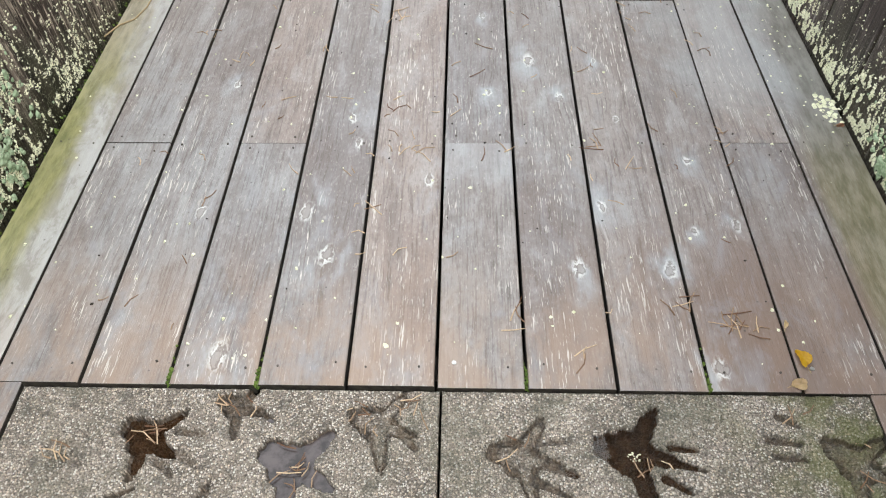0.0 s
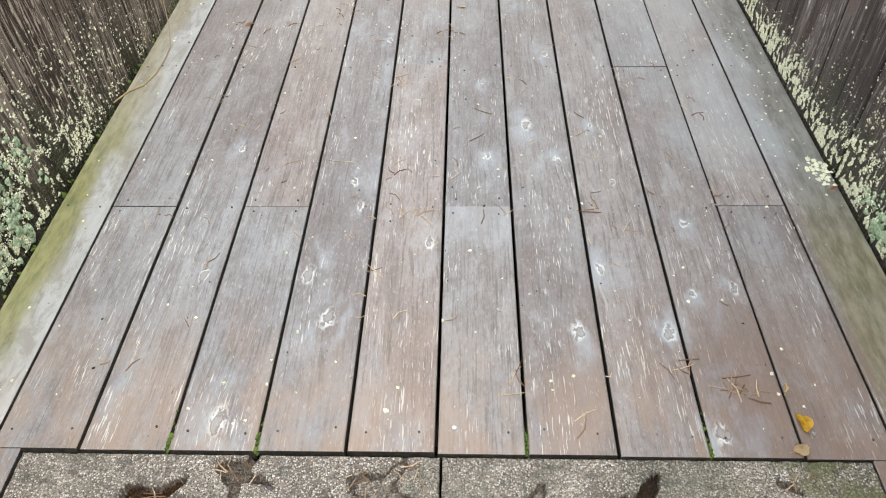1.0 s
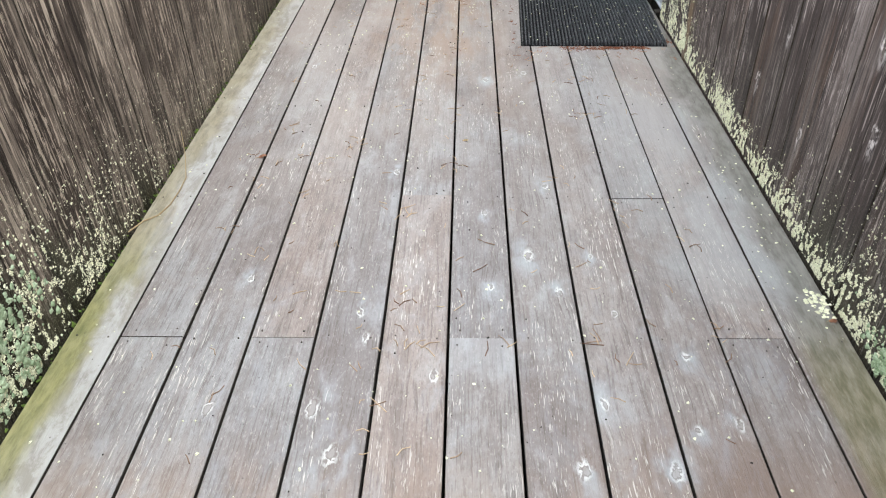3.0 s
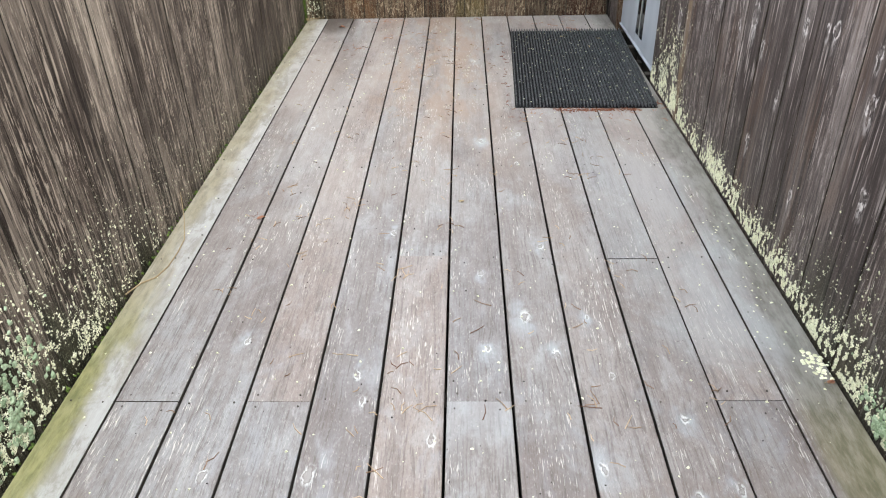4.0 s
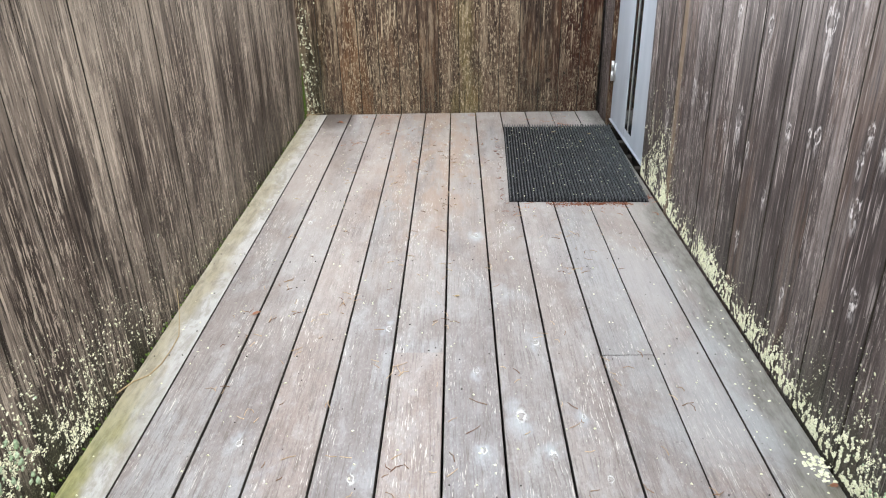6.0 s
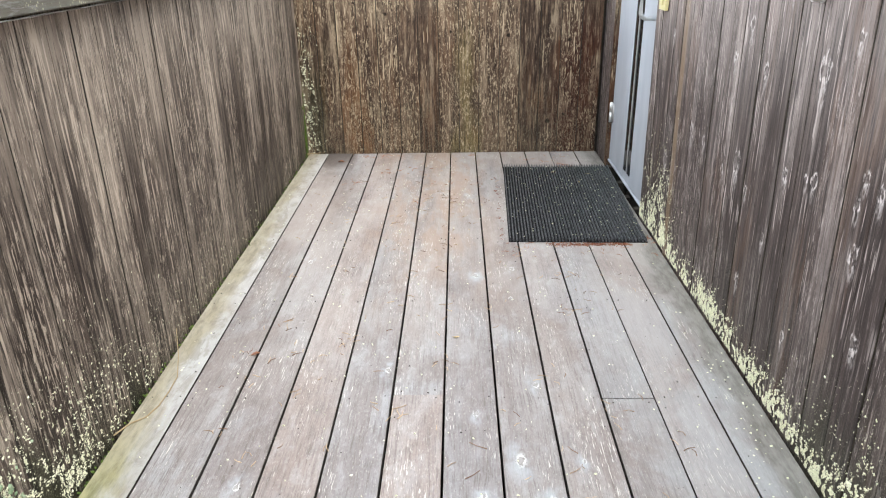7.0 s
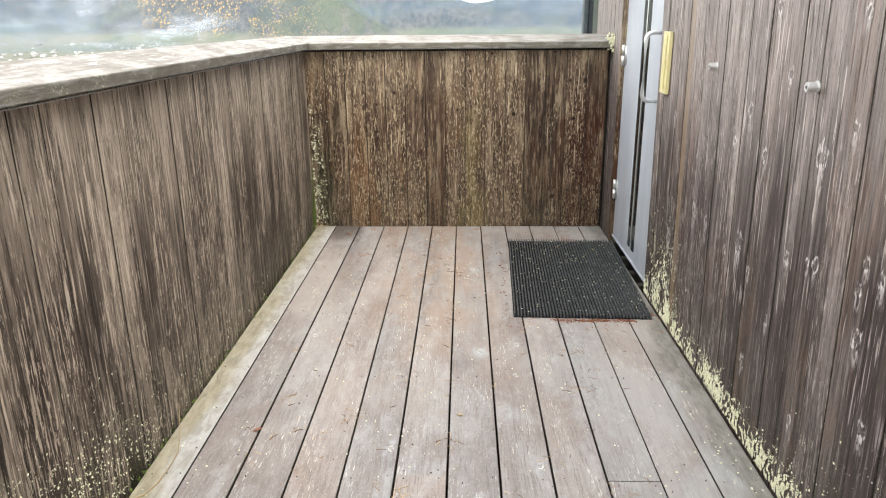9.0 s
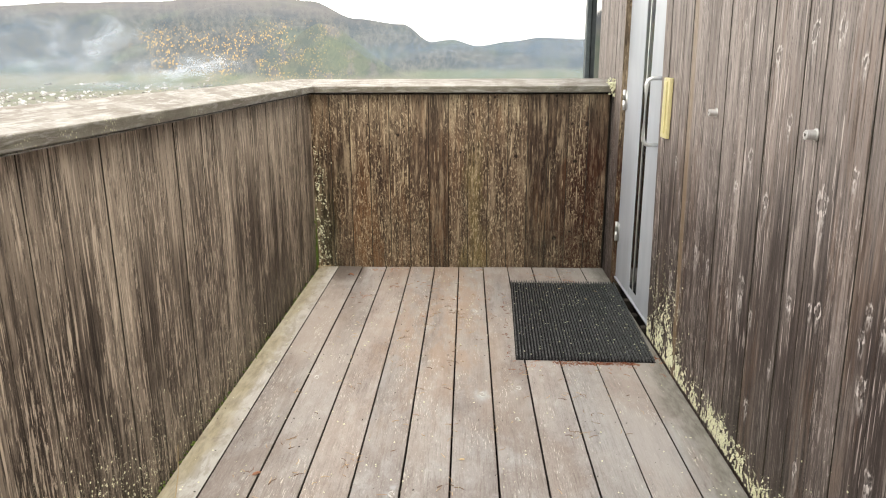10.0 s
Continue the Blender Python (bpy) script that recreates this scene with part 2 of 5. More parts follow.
def wall_wood(name, dark, mid, pale, chips, lines, smooth=0.5, gold=0.0, knots=(), scurf=0.3, paled=0.0, tan=0.0, across=1.0, runs=0.0, short=1.0, stains=(), gloss=0.15, dark_knots=(), lean=0.0, low_edge=1.15, slivers=0.64, damp=0.0, stripe=0.0, far_cut=0.0):
    """stained upright cladding; chips: how much stain has flaked off, lines: how strong the grain is, smooth: how even each board is, short: how short the grain runs"""
    m, nt, b = surface(name)
    p = place_of(nt)
    px, _y, z = sep(nt, p)
    upright = nt.nodes.new("ShaderNodeCombineXYZ")
    put(nt, upright.inputs[1], calc(nt, "MULTIPLY", z, -lean))
    p2 = vmath(nt, "ADD", p, upright.outputs[0])
    q = shuffled(nt, p2, (23.0, 41.0, 5.0))
    r = chance(nt)
    low = grainy(nt, q, 5, (1, 1, 0.4), 4, 0.6)
    wide = grainy(nt, p, 1.8, (1, 1, 0.6), 4, 0.62)
    c = across
    band = grainy(nt, q, 42, (c, c, 0.02 * short), 4, 0.6, 0.08 * short)
    fibre = grainy(nt, q, 105, (c, c, 0.035 * short), 6, 0.74, 0.12 * short)
    fine = grainy(nt, q, 420, (c, c, 0.05 * short), 3, 0.7)
    chip = grainy(nt, q, 120, (1.2 * c, 1.2 * c, 0.1 * short), 6, 0.72, 0.15 * short)
    tone = blend(nt, span(nt, r, 0.0, 1.0), dark, mid)
    base = blend(nt, smooth, blend(nt, span(nt, band, 0.38, 0.62), dark, mid), tone)
    for at, half, top, colour, much in stains:
        spread = calc(nt, "ADD", calc(nt, "ABSOLUTE", calc(nt, "SUBTRACT", px, at)), calc(nt, "MULTIPLY", calc(nt, "SUBTRACT", low, 0.5), 0.25))
        mark = calc(nt, "MULTIPLY", span(nt, spread, half, half * 0.35), span(nt, calc(nt, "ADD", z, calc(nt, "MULTIPLY", calc(nt, "SUBTRACT", band, 0.5), 0.6)), top, top - 0.35))
        base = blend(nt, calc(nt, "MULTIPLY", mark, much), base, colour)
    if tan:
        base = blend(nt, calc(nt, "MULTIPLY", calc(nt, "MULTIPLY", span(nt, wide, 0.46, 0.62), span(nt, band, 0.36, 0.56)), tan), base, blend(nt, 0.55, mid, pale))
    if paled:
        # upper wall paler in uneven runs: bleaching, with brighter skylight painted in
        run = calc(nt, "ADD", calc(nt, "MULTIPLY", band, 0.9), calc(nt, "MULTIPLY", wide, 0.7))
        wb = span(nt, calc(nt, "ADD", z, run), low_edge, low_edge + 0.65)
        if far_cut:
            # the paling weakens towards the far corner
            wb = calc(nt, "MULTIPLY", wb, span(nt, calc(nt, "ADD", _y, low), 3.9, 2.2, 1 - far_cut, 1.0))
        base = blend(nt, calc(nt, "MULTIPLY", wb, paled), base, blend(nt, span(nt, band, 0.3, 0.7), blend(nt, 0.35, pale, mid), blend(nt, 0.75, pale, mid)))
    if runs:
        # broad upright runs, some still dark with stain and some worn to bare wood, fraying out downward
        broad = grainy(nt, p2, 11, (1, 1, 0.07 * short), 5, 0.62, 0.05)
        rag = calc(nt, "ADD", broad, calc(nt, "MULTIPLY", calc(nt, "SUBTRACT", band, 0.5), 0.45))
        base = blend(nt, calc(nt, "MULTIPLY", span(nt, rag, 0.49, 0.4), 0.75 * runs), base, blend(nt, 0.22, dark, mid))
        bare = calc(nt, "MULTIPLY", span(nt, rag, 0.52, 0.64), span(nt, calc(nt, "ADD", z, calc(nt, "MULTIPLY", wide, 1.2)), 0.6, 1.5, 0.3, 1.0))
        base = blend(nt, calc(nt, "MULTIPLY", bare, 0.7 * runs), base, blend(nt, span(nt, fine, 0.4, 0.65), pale, blend(nt, 0.5, mid, pale)))
    base = blend(nt, calc(nt, "MULTIPLY", span(nt, fibre, 0.53, 0.6), lines), base, tuple(c * 0.3 for c in dark))
    base = blend(nt, calc(nt, "MULTIPLY", span(nt, fibre, 0.45, 0.38), lines * 0.5), base, blend(nt, 0.5, mid, pale))
    base = blend(nt, calc(nt, "MULTIPLY", span(nt, fine, 0.52, 0.66), 0.3), base, tuple(c * 0.4 for c in dark))
    if gold:
        g = calc(nt, "MULTIPLY", span(nt, grainy(nt, q, 3, (1, 1, 0.5), 4, 0.6), 0.48, 0.62), span(nt, grainy(nt, q, 60, (1, 1, 0.08), 4), 0.44, 0.56))
        base = blend(nt, calc(nt, "MULTIPLY", g, gold), base, (0.27, 0.125, 0.045))
    edge = calc(nt, "ADD", calc(nt, "ADD", calc(nt, "MULTIPLY", low, 0.5), calc(nt, "MULTIPLY", wide, 0.5)), calc(nt, "MULTIPLY", calc(nt, "SUBTRACT", r, 0.5), 0.16))
    f = calc(nt, "MULTIPLY", span(nt, chip, 0.55, 0.585), span(nt, edge, 0.58 - 0.16 * chips, 0.66 - 0.16 * chips))
    base = blend(nt, calc(nt, "MULTIPLY", f, 0.4 + 0.45 * chips), base, blend(nt, span(nt, fine, 0.4, 0.6), pale, tuple(0.6 * c for c in pale)))
    # a few long slivers of bare wood
    sliver = calc(nt, "MULTIPLY", span(nt, grainy(nt, q, 48, (2.2 * c, 2.2 * c, 0.11), 2, 0.5, 0.05), slivers, slivers + 0.04), span(nt, low, 0.36, 0.54))
    sliver = calc(nt, "MULTIPLY", sliver, span(nt, calc(nt, "ADD", z, calc(nt, "MULTIPLY", wide, 0.4)), 0.3, 0.8, 0.3, 1.0))
    base = blend(nt, calc(nt, "MULTIPLY", sliver, 0.75), base, tuple(0.9 * c for c in pale))
    if stripe:
        # one resin-yellow board edge
        line = calc(nt, "ABSOLUTE", calc(nt, "SUBTRACT", sep(nt, p2)[1], stripe))
        base = blend(nt, calc(nt, "MULTIPLY", calc(nt, "MULTIPLY", span(nt, line, 0.035, 0.012), span(nt, fibre, 0.35, 0.5)), 0.6), base, (0.25, 0.175, 0.1))
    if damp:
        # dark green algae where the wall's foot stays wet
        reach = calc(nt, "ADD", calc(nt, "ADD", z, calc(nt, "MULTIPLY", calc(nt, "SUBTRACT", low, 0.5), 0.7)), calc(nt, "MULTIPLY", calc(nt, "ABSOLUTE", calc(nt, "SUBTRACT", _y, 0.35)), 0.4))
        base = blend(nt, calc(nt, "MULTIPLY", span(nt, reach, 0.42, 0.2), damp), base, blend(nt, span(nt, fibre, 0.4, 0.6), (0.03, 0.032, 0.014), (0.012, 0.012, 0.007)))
    if knots:
        k, fan = None, None
        for ky, kz, kr in knots:
            d = vmath(nt, "LENGTH", vmath(nt, "MULTIPLY", vmath(nt, "SUBTRACT", p, (0, ky, kz)), (0, 1 / kr, 0.75 / kr)))
            k = d if k is None else calc(nt, "MINIMUM", k, d)
            d = vmath(nt, "LENGTH", vmath(nt, "MULTIPLY", vmath(nt, "SUBTRACT", p, (0, ky - 0.15 * kr, kz - 1.7 * kr)), (0, 1.2 / kr, 0.5 / kr)))
            fan = d if fan is None else calc(nt, "MINIMUM", fan, d)
        swirl = grainy(nt, p, 60, (1, 1, 0.5), 4, 0.6, 0.8)
        k = calc(nt, "ADD", k, calc(nt, "MULTIPLY", calc(nt, "SUBTRACT", swirl, 0.5), 2.6))
        fan = calc(nt, "ADD", fan, calc(nt, "MULTIPLY", calc(nt, "SUBTRACT", swirl, 0.5), 1.5))
        silver = span(nt, grainy(nt, p2, 150, (1, 1, 0.3), 4, 0.65), 0.42, 0.58)
        flare = calc(nt, "MULTIPLY", calc(nt, "MULTIPLY", span(nt, k, 1.15, 0.8), span(nt, k, 0.45, 0.7)), silver)
        base = blend(nt, calc(nt, "MULTIPLY", calc(nt, "MULTIPLY", span(nt, fan, 1.25, 0.3), silver), 0.7), base, (0.46, 0.42, 0.4))
        base = blend(nt, calc(nt, "MULTIPLY", span(nt, k, 0.65, 0.4), 0.6), base, dark)
        base = blend(nt, calc(nt, "MULTIPLY", span(nt, k, 0.4, 0.2), 0.35), base, (0.3, 0.26, 0.24))
        base = blend(nt, calc(nt, "MULTIPLY", flare, 0.85), base, (0.66, 0.61, 0.58))
    if dark_knots:
        k = None
        for kx, kz, kr in dark_knots:
            d = vmath(nt, "LENGTH", vmath(nt, "MULTIPLY", vmath(nt, "SUBTRACT", p, (kx, 0, kz)), (1 / kr, 0, 1 / kr)))
            k = d if k is None else calc(nt, "MINIMUM", k, d)
        k = calc(nt, "ADD", k, calc(nt, "MULTIPLY", calc(nt, "SUBTRACT", grainy(nt, p, 80, detail=3), 0.5), 1.6))
        base = blend(nt, calc(nt, "MULTIPLY", span(nt, k, 1.6, 0.9), 0.45), base, mid)
        base = blend(nt, calc(nt, "MULTIPLY", span(nt, k, 0.9, 0.5), 0.9), base, tuple(0.25 * c for c in dark))
    # lichen dust near the foot
    d2, _c = cells(nt, p, 190)
    dust = calc(nt, "MULTIPLY", span(nt, d2, 0.36, 0.27), span(nt, calc(nt, "ADD", z, calc(nt, "MULTIPLY", grainy(nt, p, 7, (1, 1, 0.5), detail=5), -0.9)), 0.05, -0.33))
    base = blend(nt, calc(nt, "MULTIPLY", dust, scurf), base, (0.5, 0.5, 0.34))
    put(nt, b.inputs["Base Color"], base)
    set_up(b, 0.6, 0, gloss)
    relief(nt, b, calc(nt, "ADD", calc(nt, "MULTIPLY", fibre, -0.6), calc(nt, "ADD", calc(nt, "MULTIPLY", band, 0.6), calc(nt, "MULTIPLY", f, -0.25))), 0.0025, 0.9)
    return m


def cap_wood(name, lie, deep=1.0):
    """lie: how the grain is stretched, along y or along x; deep: tone factor, lower is darker and browner"""
    m, nt, b = surface(name)
    p = place_of(nt)
    grain = grainy(nt, p, 55, lie, 6, 0.7, 0.2)
    cross = grainy(nt, p, 6, (1, 1, 1), 5, 0.65)
    worn = grainy(nt, p, 60, tuple(0.1 + 0.9 * k for k in lie), 6, 0.7, 0.3)
    base = blend(nt, span(nt, cross, 0.38, 0.62), (0.16 * deep, 0.142 * deep, 0.12 * deep ** 1.3), (0.255 * deep, 0.242 * deep, 0.222 * deep ** 1.3))
    base = blend(nt, calc(nt, "MULTIPLY", span(nt, grain, 0.5, 0.62), 0.7), base, (0.12, 0.1, 0.08))
    base = blend(nt, calc(nt, "MULTIPLY", span(nt, worn, 0.5, 0.6), 0.5 * deep), base, (0.38, 0.375, 0.365))
    d, _c = cells(nt, p, 110)
    base = blend(nt, calc(nt, "MULTIPLY", span(nt, d, 0.3, 0.22), span(nt, cross, 0.52, 0.66)), base, (0.42, 0.41, 0.27))
    put(nt, b.inputs["Base Color"], base)
    set_up(b, 0.7, 0, 0.3)
    relief(nt, b, calc(nt, "ADD", calc(nt, "MULTIPLY", grain, -1.0), worn), 0.003, 0.8)
    return m


def concrete():
    m, nt, b = surface("exposed aggregate concrete")
    p = place_of(nt)
    x, y, z = sep(nt, p)
    flat = vmath(nt, "MULTIPLY", p, (1, 1, 0.3))
    big = grainy(nt, p, 7, detail=5, rough=0.62)
    d, col = cells(nt, flat, 300)
    d2, col2 = cells(nt, flat, 520)
    c1, c2, c3 = sep(nt, col)[0], sep(nt, col)[1], sep(nt, col2)[2]
    base = blend(nt, span(nt, big, 0.35, 0.66), (0.18, 0.15, 0.118), (0.34, 0.29, 0.235))
    base = blend(nt, calc(nt, "MULTIPLY", span(nt, c3, 0.25, 0.9), 0.85), base, (0.06, 0.05, 0.043))
    base = blend(nt, calc(nt, "MULTIPLY", calc(nt, "POWER", c1, 1.7), span(nt, d, 0.62, 0.4)), base, blend(nt, c2, (0.66, 0.53, 0.4), (0.78, 0.75, 0.69)))
    base = blend(nt, calc(nt, "MULTIPLY", span(nt, c2, 0.9, 0.94), span(nt, d, 0.5, 0.3)), base, (0.74, 0.71, 0.64))
    base = blend(nt, calc(nt, "MULTIPLY", span(nt, grainy(nt, p, 34, detail=6, rough=0.75), 0.52, 0.64), 0.65), base, (0.07, 0.064, 0.052))
    base = blend(nt, calc(nt, "MULTIPLY", span(nt, grainy(nt, p, 4, detail=6, rough=0.7), 0.48, 0.64), 0.45), base, (0.1, 0.1, 0.065))
    # damp, mossy end under the wall
    green = calc(nt, "MULTIPLY", span(nt, x, 0.36, 0.66), span(nt, grainy(nt, p, 9, detail=6, rough=0.7), 0.42, 0.6))
    base = blend(nt, calc(nt, "MULTIPLY", green, 0.7), base, (0.12, 0.125, 0.035))
    # mud and rotting litter in the bottoms of the prints, plus painted rim shade
    mud_shade = span(nt, z, TOP - 0.005, TOP - 0.011)
    base = blend(nt, calc(nt, "MULTIPLY", mud_shade, 0.8), base, blend(nt, span(nt, grainy(nt, p, 60, detail=5, rough=0.7), 0.35, 0.65), (0.024, 0.018, 0.013), (0.105, 0.07, 0.042)))
    put(nt, b.inputs["Base Color"], base)
    put(nt, b.inputs["Roughness"], calc(nt, "SUBTRACT", 0.75, calc(nt, "MULTIPLY", mud_shade, 0.35)))
    relief(nt, b, calc(nt, "ADD", calc(nt, "MULTIPLY", d, -1.0), calc(nt, "MULTIPLY", big, 0.8)), 0.004, 1.0)
    return m


def plain(name, a, c, scale, rough=0.6, metal=0.0, stretch=(1, 1, 1), depth=0.001, spec=0.4):
    m, nt, b = surface(name)
    p = place_of(nt)
    n = grainy(nt, p, scale, stretch, 5, 0.6)
    n2 = grainy(nt, p, scale * 0.12, stretch, 4, 0.6)
    base = blend(nt, span(nt, n, 0.35, 0.65), a, c)
    put(nt, b.inputs["Base Color"], blend(nt, calc(nt, "MULTIPLY", span(nt, n2, 0.45, 0.7), 0.3), base, tuple(0.7 * k for k in a)))
    set_up(b, rough, metal, spec)
    if depth:
        relief(nt, b, n, depth, 0.5)
    return m


def varied(name, a, c, rough=0.8):
    """a colour of its own for each loose island"""
    m, nt, b = surface(name)
    r = nt.nodes.new("ShaderNodeNewGeometry").outputs["Random Per Island"]
    base = blend(nt, r, a, c)
    base = blend(nt, calc(nt, "MULTIPLY", span(nt, grainy(nt, place_of(nt), 300, detail=3), 0.45, 0.7), 0.4), base, tuple(0.55 * k for k in a))
    put(nt, b.inputs["Base Color"], base)
    set_up(b, rough, 0, 0.3)
    return m


def hill_cover():
    m, nt, b = surface("wooded hills")
    p = place_of(nt)
    x, y, z = sep(nt, p)
    wide = grainy(nt, p, 0.003, (1, 0.1, 1.5), 5, 0.6)
    far = vmath(nt, "LENGTH", p)
    slope = nt.nodes.new("ShaderNodeCombineXYZ")
    put(nt, slope.inputs[0], calc(nt, "MULTIPLY", calc(nt, "DIVIDE", x, far), 3000))
    put(nt, slope.inputs[2], calc(nt, "MULTIPLY", calc(nt, "DIVIDE", z, far), 3000))
    trees = grainy(nt, slope.outputs[0], 0.06, (1, 1, 0.7), 6, 0.75)
    folds = grainy(nt, slope.outputs[0], 0.012, (1, 1, 1), 5, 0.65, 0.6)
    crown, tint = cells(nt, slope.outputs[0], 0.2, (1, 1, 0.7))
    gold = grainy(nt, slope.outputs[0], 0.01, (1, 1, 1), 5, 0.7)
    # blue-grey woods: distance haze is mixed into the tree colours
    base = blend(nt, span(nt, trees, 0.35, 0.65), (0.058, 0.066, 0.072), (0.098, 0.104, 0.102))
    base = blend(nt, calc(nt, "MULTIPLY", span(nt, wide, 0.5, 0.66), 0.6), base, (0.085, 0.108, 0.085))
    # dark blue folds: hillside shade painted in by noise
    base = blend(nt, calc(nt, "MULTIPLY", span(nt, folds, 0.5, 0.62), 0.6), base, (0.04, 0.055, 0.07))
    g = calc(nt, "MULTIPLY", span(nt, gold, 0.42, 0.56), calc(nt, "MULTIPLY", span(nt, sep(nt, tint)[0], 0.5, 0.7), span(nt, crown, 0.6, 0.35)))
    side = calc(nt, "DIVIDE", x, y)
    g = calc(nt, "MULTIPLY", g, calc(nt, "MULTIPLY", span(nt, z, 190, 60), calc(nt, "MULTIPLY", span(nt, side, -0.5, -0.4), span(nt, side, -0.13, -0.25))))
    base = blend(nt, calc(nt, "MULTIPLY", g, 0.95), base, (0.34, 0.225, 0.09))
    knoll = calc(nt, "MULTIPLY", calc(nt, "MULTIPLY", span(nt, side, -0.3, -0.25), span(nt, side, -0.06, -0.11)), span(nt, y, 2350, 2200))
    base = blend(nt, calc(nt, "MULTIPLY", knoll, 0.35), base, blend(nt, span(nt, gold, 0.52, 0.6), (0.085, 0.102, 0.066), (0.14, 0.125, 0.12)))
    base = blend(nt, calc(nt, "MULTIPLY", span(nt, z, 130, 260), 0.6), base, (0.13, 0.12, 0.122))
    dist = vmath(nt, "LENGTH", p)
    fields = calc(nt, "MULTIPLY", span(nt, z, -30, -52), span(nt, dist, 300, 900))
    base = blend(nt, calc(nt, "MULTIPLY", fields, 0.8), base, blend(nt, span(nt, wide, 0.4, 0.6), (0.1, 0.12, 0.085), (0.17, 0.165, 0.13)))
    base = blend(nt, span(nt, dist, 60, 8), base, (0.06, 0.055, 0.04))
    # bluer towards the right: haze over the farther mountains, put into the colour
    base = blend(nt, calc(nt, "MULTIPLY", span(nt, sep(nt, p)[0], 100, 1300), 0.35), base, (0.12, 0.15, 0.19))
    put(nt, b.inputs["Base Color"], base)
    set_up(b, 0.95, 0, 0.1)
    return m


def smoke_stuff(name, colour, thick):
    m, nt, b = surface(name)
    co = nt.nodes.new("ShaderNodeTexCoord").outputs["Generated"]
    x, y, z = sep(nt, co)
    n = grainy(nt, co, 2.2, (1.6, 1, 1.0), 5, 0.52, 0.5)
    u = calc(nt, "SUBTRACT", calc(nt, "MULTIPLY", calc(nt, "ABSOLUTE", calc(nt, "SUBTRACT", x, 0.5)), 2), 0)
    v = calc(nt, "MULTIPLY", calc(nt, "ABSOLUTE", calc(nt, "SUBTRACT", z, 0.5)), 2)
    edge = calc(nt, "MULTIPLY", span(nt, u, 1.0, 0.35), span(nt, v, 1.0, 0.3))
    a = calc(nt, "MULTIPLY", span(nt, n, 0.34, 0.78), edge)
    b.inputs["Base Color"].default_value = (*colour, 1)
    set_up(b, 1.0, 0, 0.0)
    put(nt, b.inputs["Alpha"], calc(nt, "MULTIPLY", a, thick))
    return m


DECK = deck_wood()
WALL_KNOTS = [(1.612, 0.966, 0.02), (1.705, 0.865, 0.016), (1.477, 0.862, 0.017), (1.157, 0.914, 0.026), (1.582, 0.569, 0.026), (1.26, 0.627, 0.015), (1.146, 0.656, 0.011),
              (1.108, 0.661, 0.015), (0.896, 0.739, 0.014), (0.83, 0.724, 0.016), (0.91, 0.673, 0.014), (0.883, 0.567, 0.018), (1.451, 0.236, 0.016), (1.325, 0.418, 0.013),
              (2.306, 0.362, 0.02), (2.029, 0.552, 0.022), (1.886, 0.552, 0.016), (1.685, 0.512, 0.013), (1.489, 0.508, 0.013), (1.381, 1.09, 0.015), (1.027, 1.005, 0.014),
              (2.365, 0.856, 0.014), (1.171, 1.322, 0.018), (1.302, 1.314, 0.02), (1.5, 1.262, 0.02), (1.62, 1.335, 0.012), (1.053, 1.247, 0.014), (0.805, 0.389, 0.017), (1.115, 0.229, 0.013)]
END_KNOTS = [(-0.482, 1.024, 0.007), (-0.545, 0.877, 0.008), (-0.471, 0.747, 0.009), (-0.365, 0.814, 0.014), (0.008, 0.714, 0.01), (0.053, 0.23, 0.011), (0.082, 0.937, 0.009), (0.257, 0.613, 0.01),
             (0.208, 1.034, 0.009), (0.568, 1.042, 0.012), (0.665, 0.88, 0.011), (0.752, 0.88, 0.016), (0.691, 0.661, 0.016), (0.841, 0.503, 0.01), (0.676, 0.228, 0.012), (0.583, 0.188, 0.02),
             (0.339, 0.689, 0.015), (0.238, 0.231, 0.008), (-0.301, 0.396, 0.007)]
LEFT_WOOD = wall_wood("grey-brown cladding", (0.026, 0.0185, 0.0145), (0.099, 0.073, 0.0575), (0.66, 0.55, 0.435), 0.95, 0.75, 0.45, 0.0, (), 0.2, 0.95, 0.35, 1.0, 0.7, 1.25, low_edge=1.22, slivers=0.575, damp=0.8, far_cut=0.6)
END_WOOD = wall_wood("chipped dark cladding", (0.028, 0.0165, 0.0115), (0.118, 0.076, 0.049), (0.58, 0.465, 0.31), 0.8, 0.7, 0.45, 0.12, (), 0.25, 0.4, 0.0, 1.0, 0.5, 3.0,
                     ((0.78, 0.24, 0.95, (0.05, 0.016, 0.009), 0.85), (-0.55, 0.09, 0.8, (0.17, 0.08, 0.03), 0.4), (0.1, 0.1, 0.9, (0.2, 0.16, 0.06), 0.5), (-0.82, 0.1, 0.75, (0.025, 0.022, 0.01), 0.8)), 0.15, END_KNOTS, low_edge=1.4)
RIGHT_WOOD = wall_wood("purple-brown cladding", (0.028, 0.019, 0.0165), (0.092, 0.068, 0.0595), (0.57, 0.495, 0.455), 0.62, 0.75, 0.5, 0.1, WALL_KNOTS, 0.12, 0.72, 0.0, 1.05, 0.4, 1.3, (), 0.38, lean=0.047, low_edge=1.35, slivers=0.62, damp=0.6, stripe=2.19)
CAP = cap_wood("bleached cap wood", (1, 0.06, 1))
CAP_END = cap_wood("bleached end cap wood", (0.06, 1, 1))
CAP_SIDE = cap_wood("brown cap edge wood", (0.06, 0.06, 1), 0.62)
SLAB = concrete()
DARK = plain("dark damp timber", (0.016, 0.013, 0.01), (0.035, 0.028, 0.02), 30, 0.9)
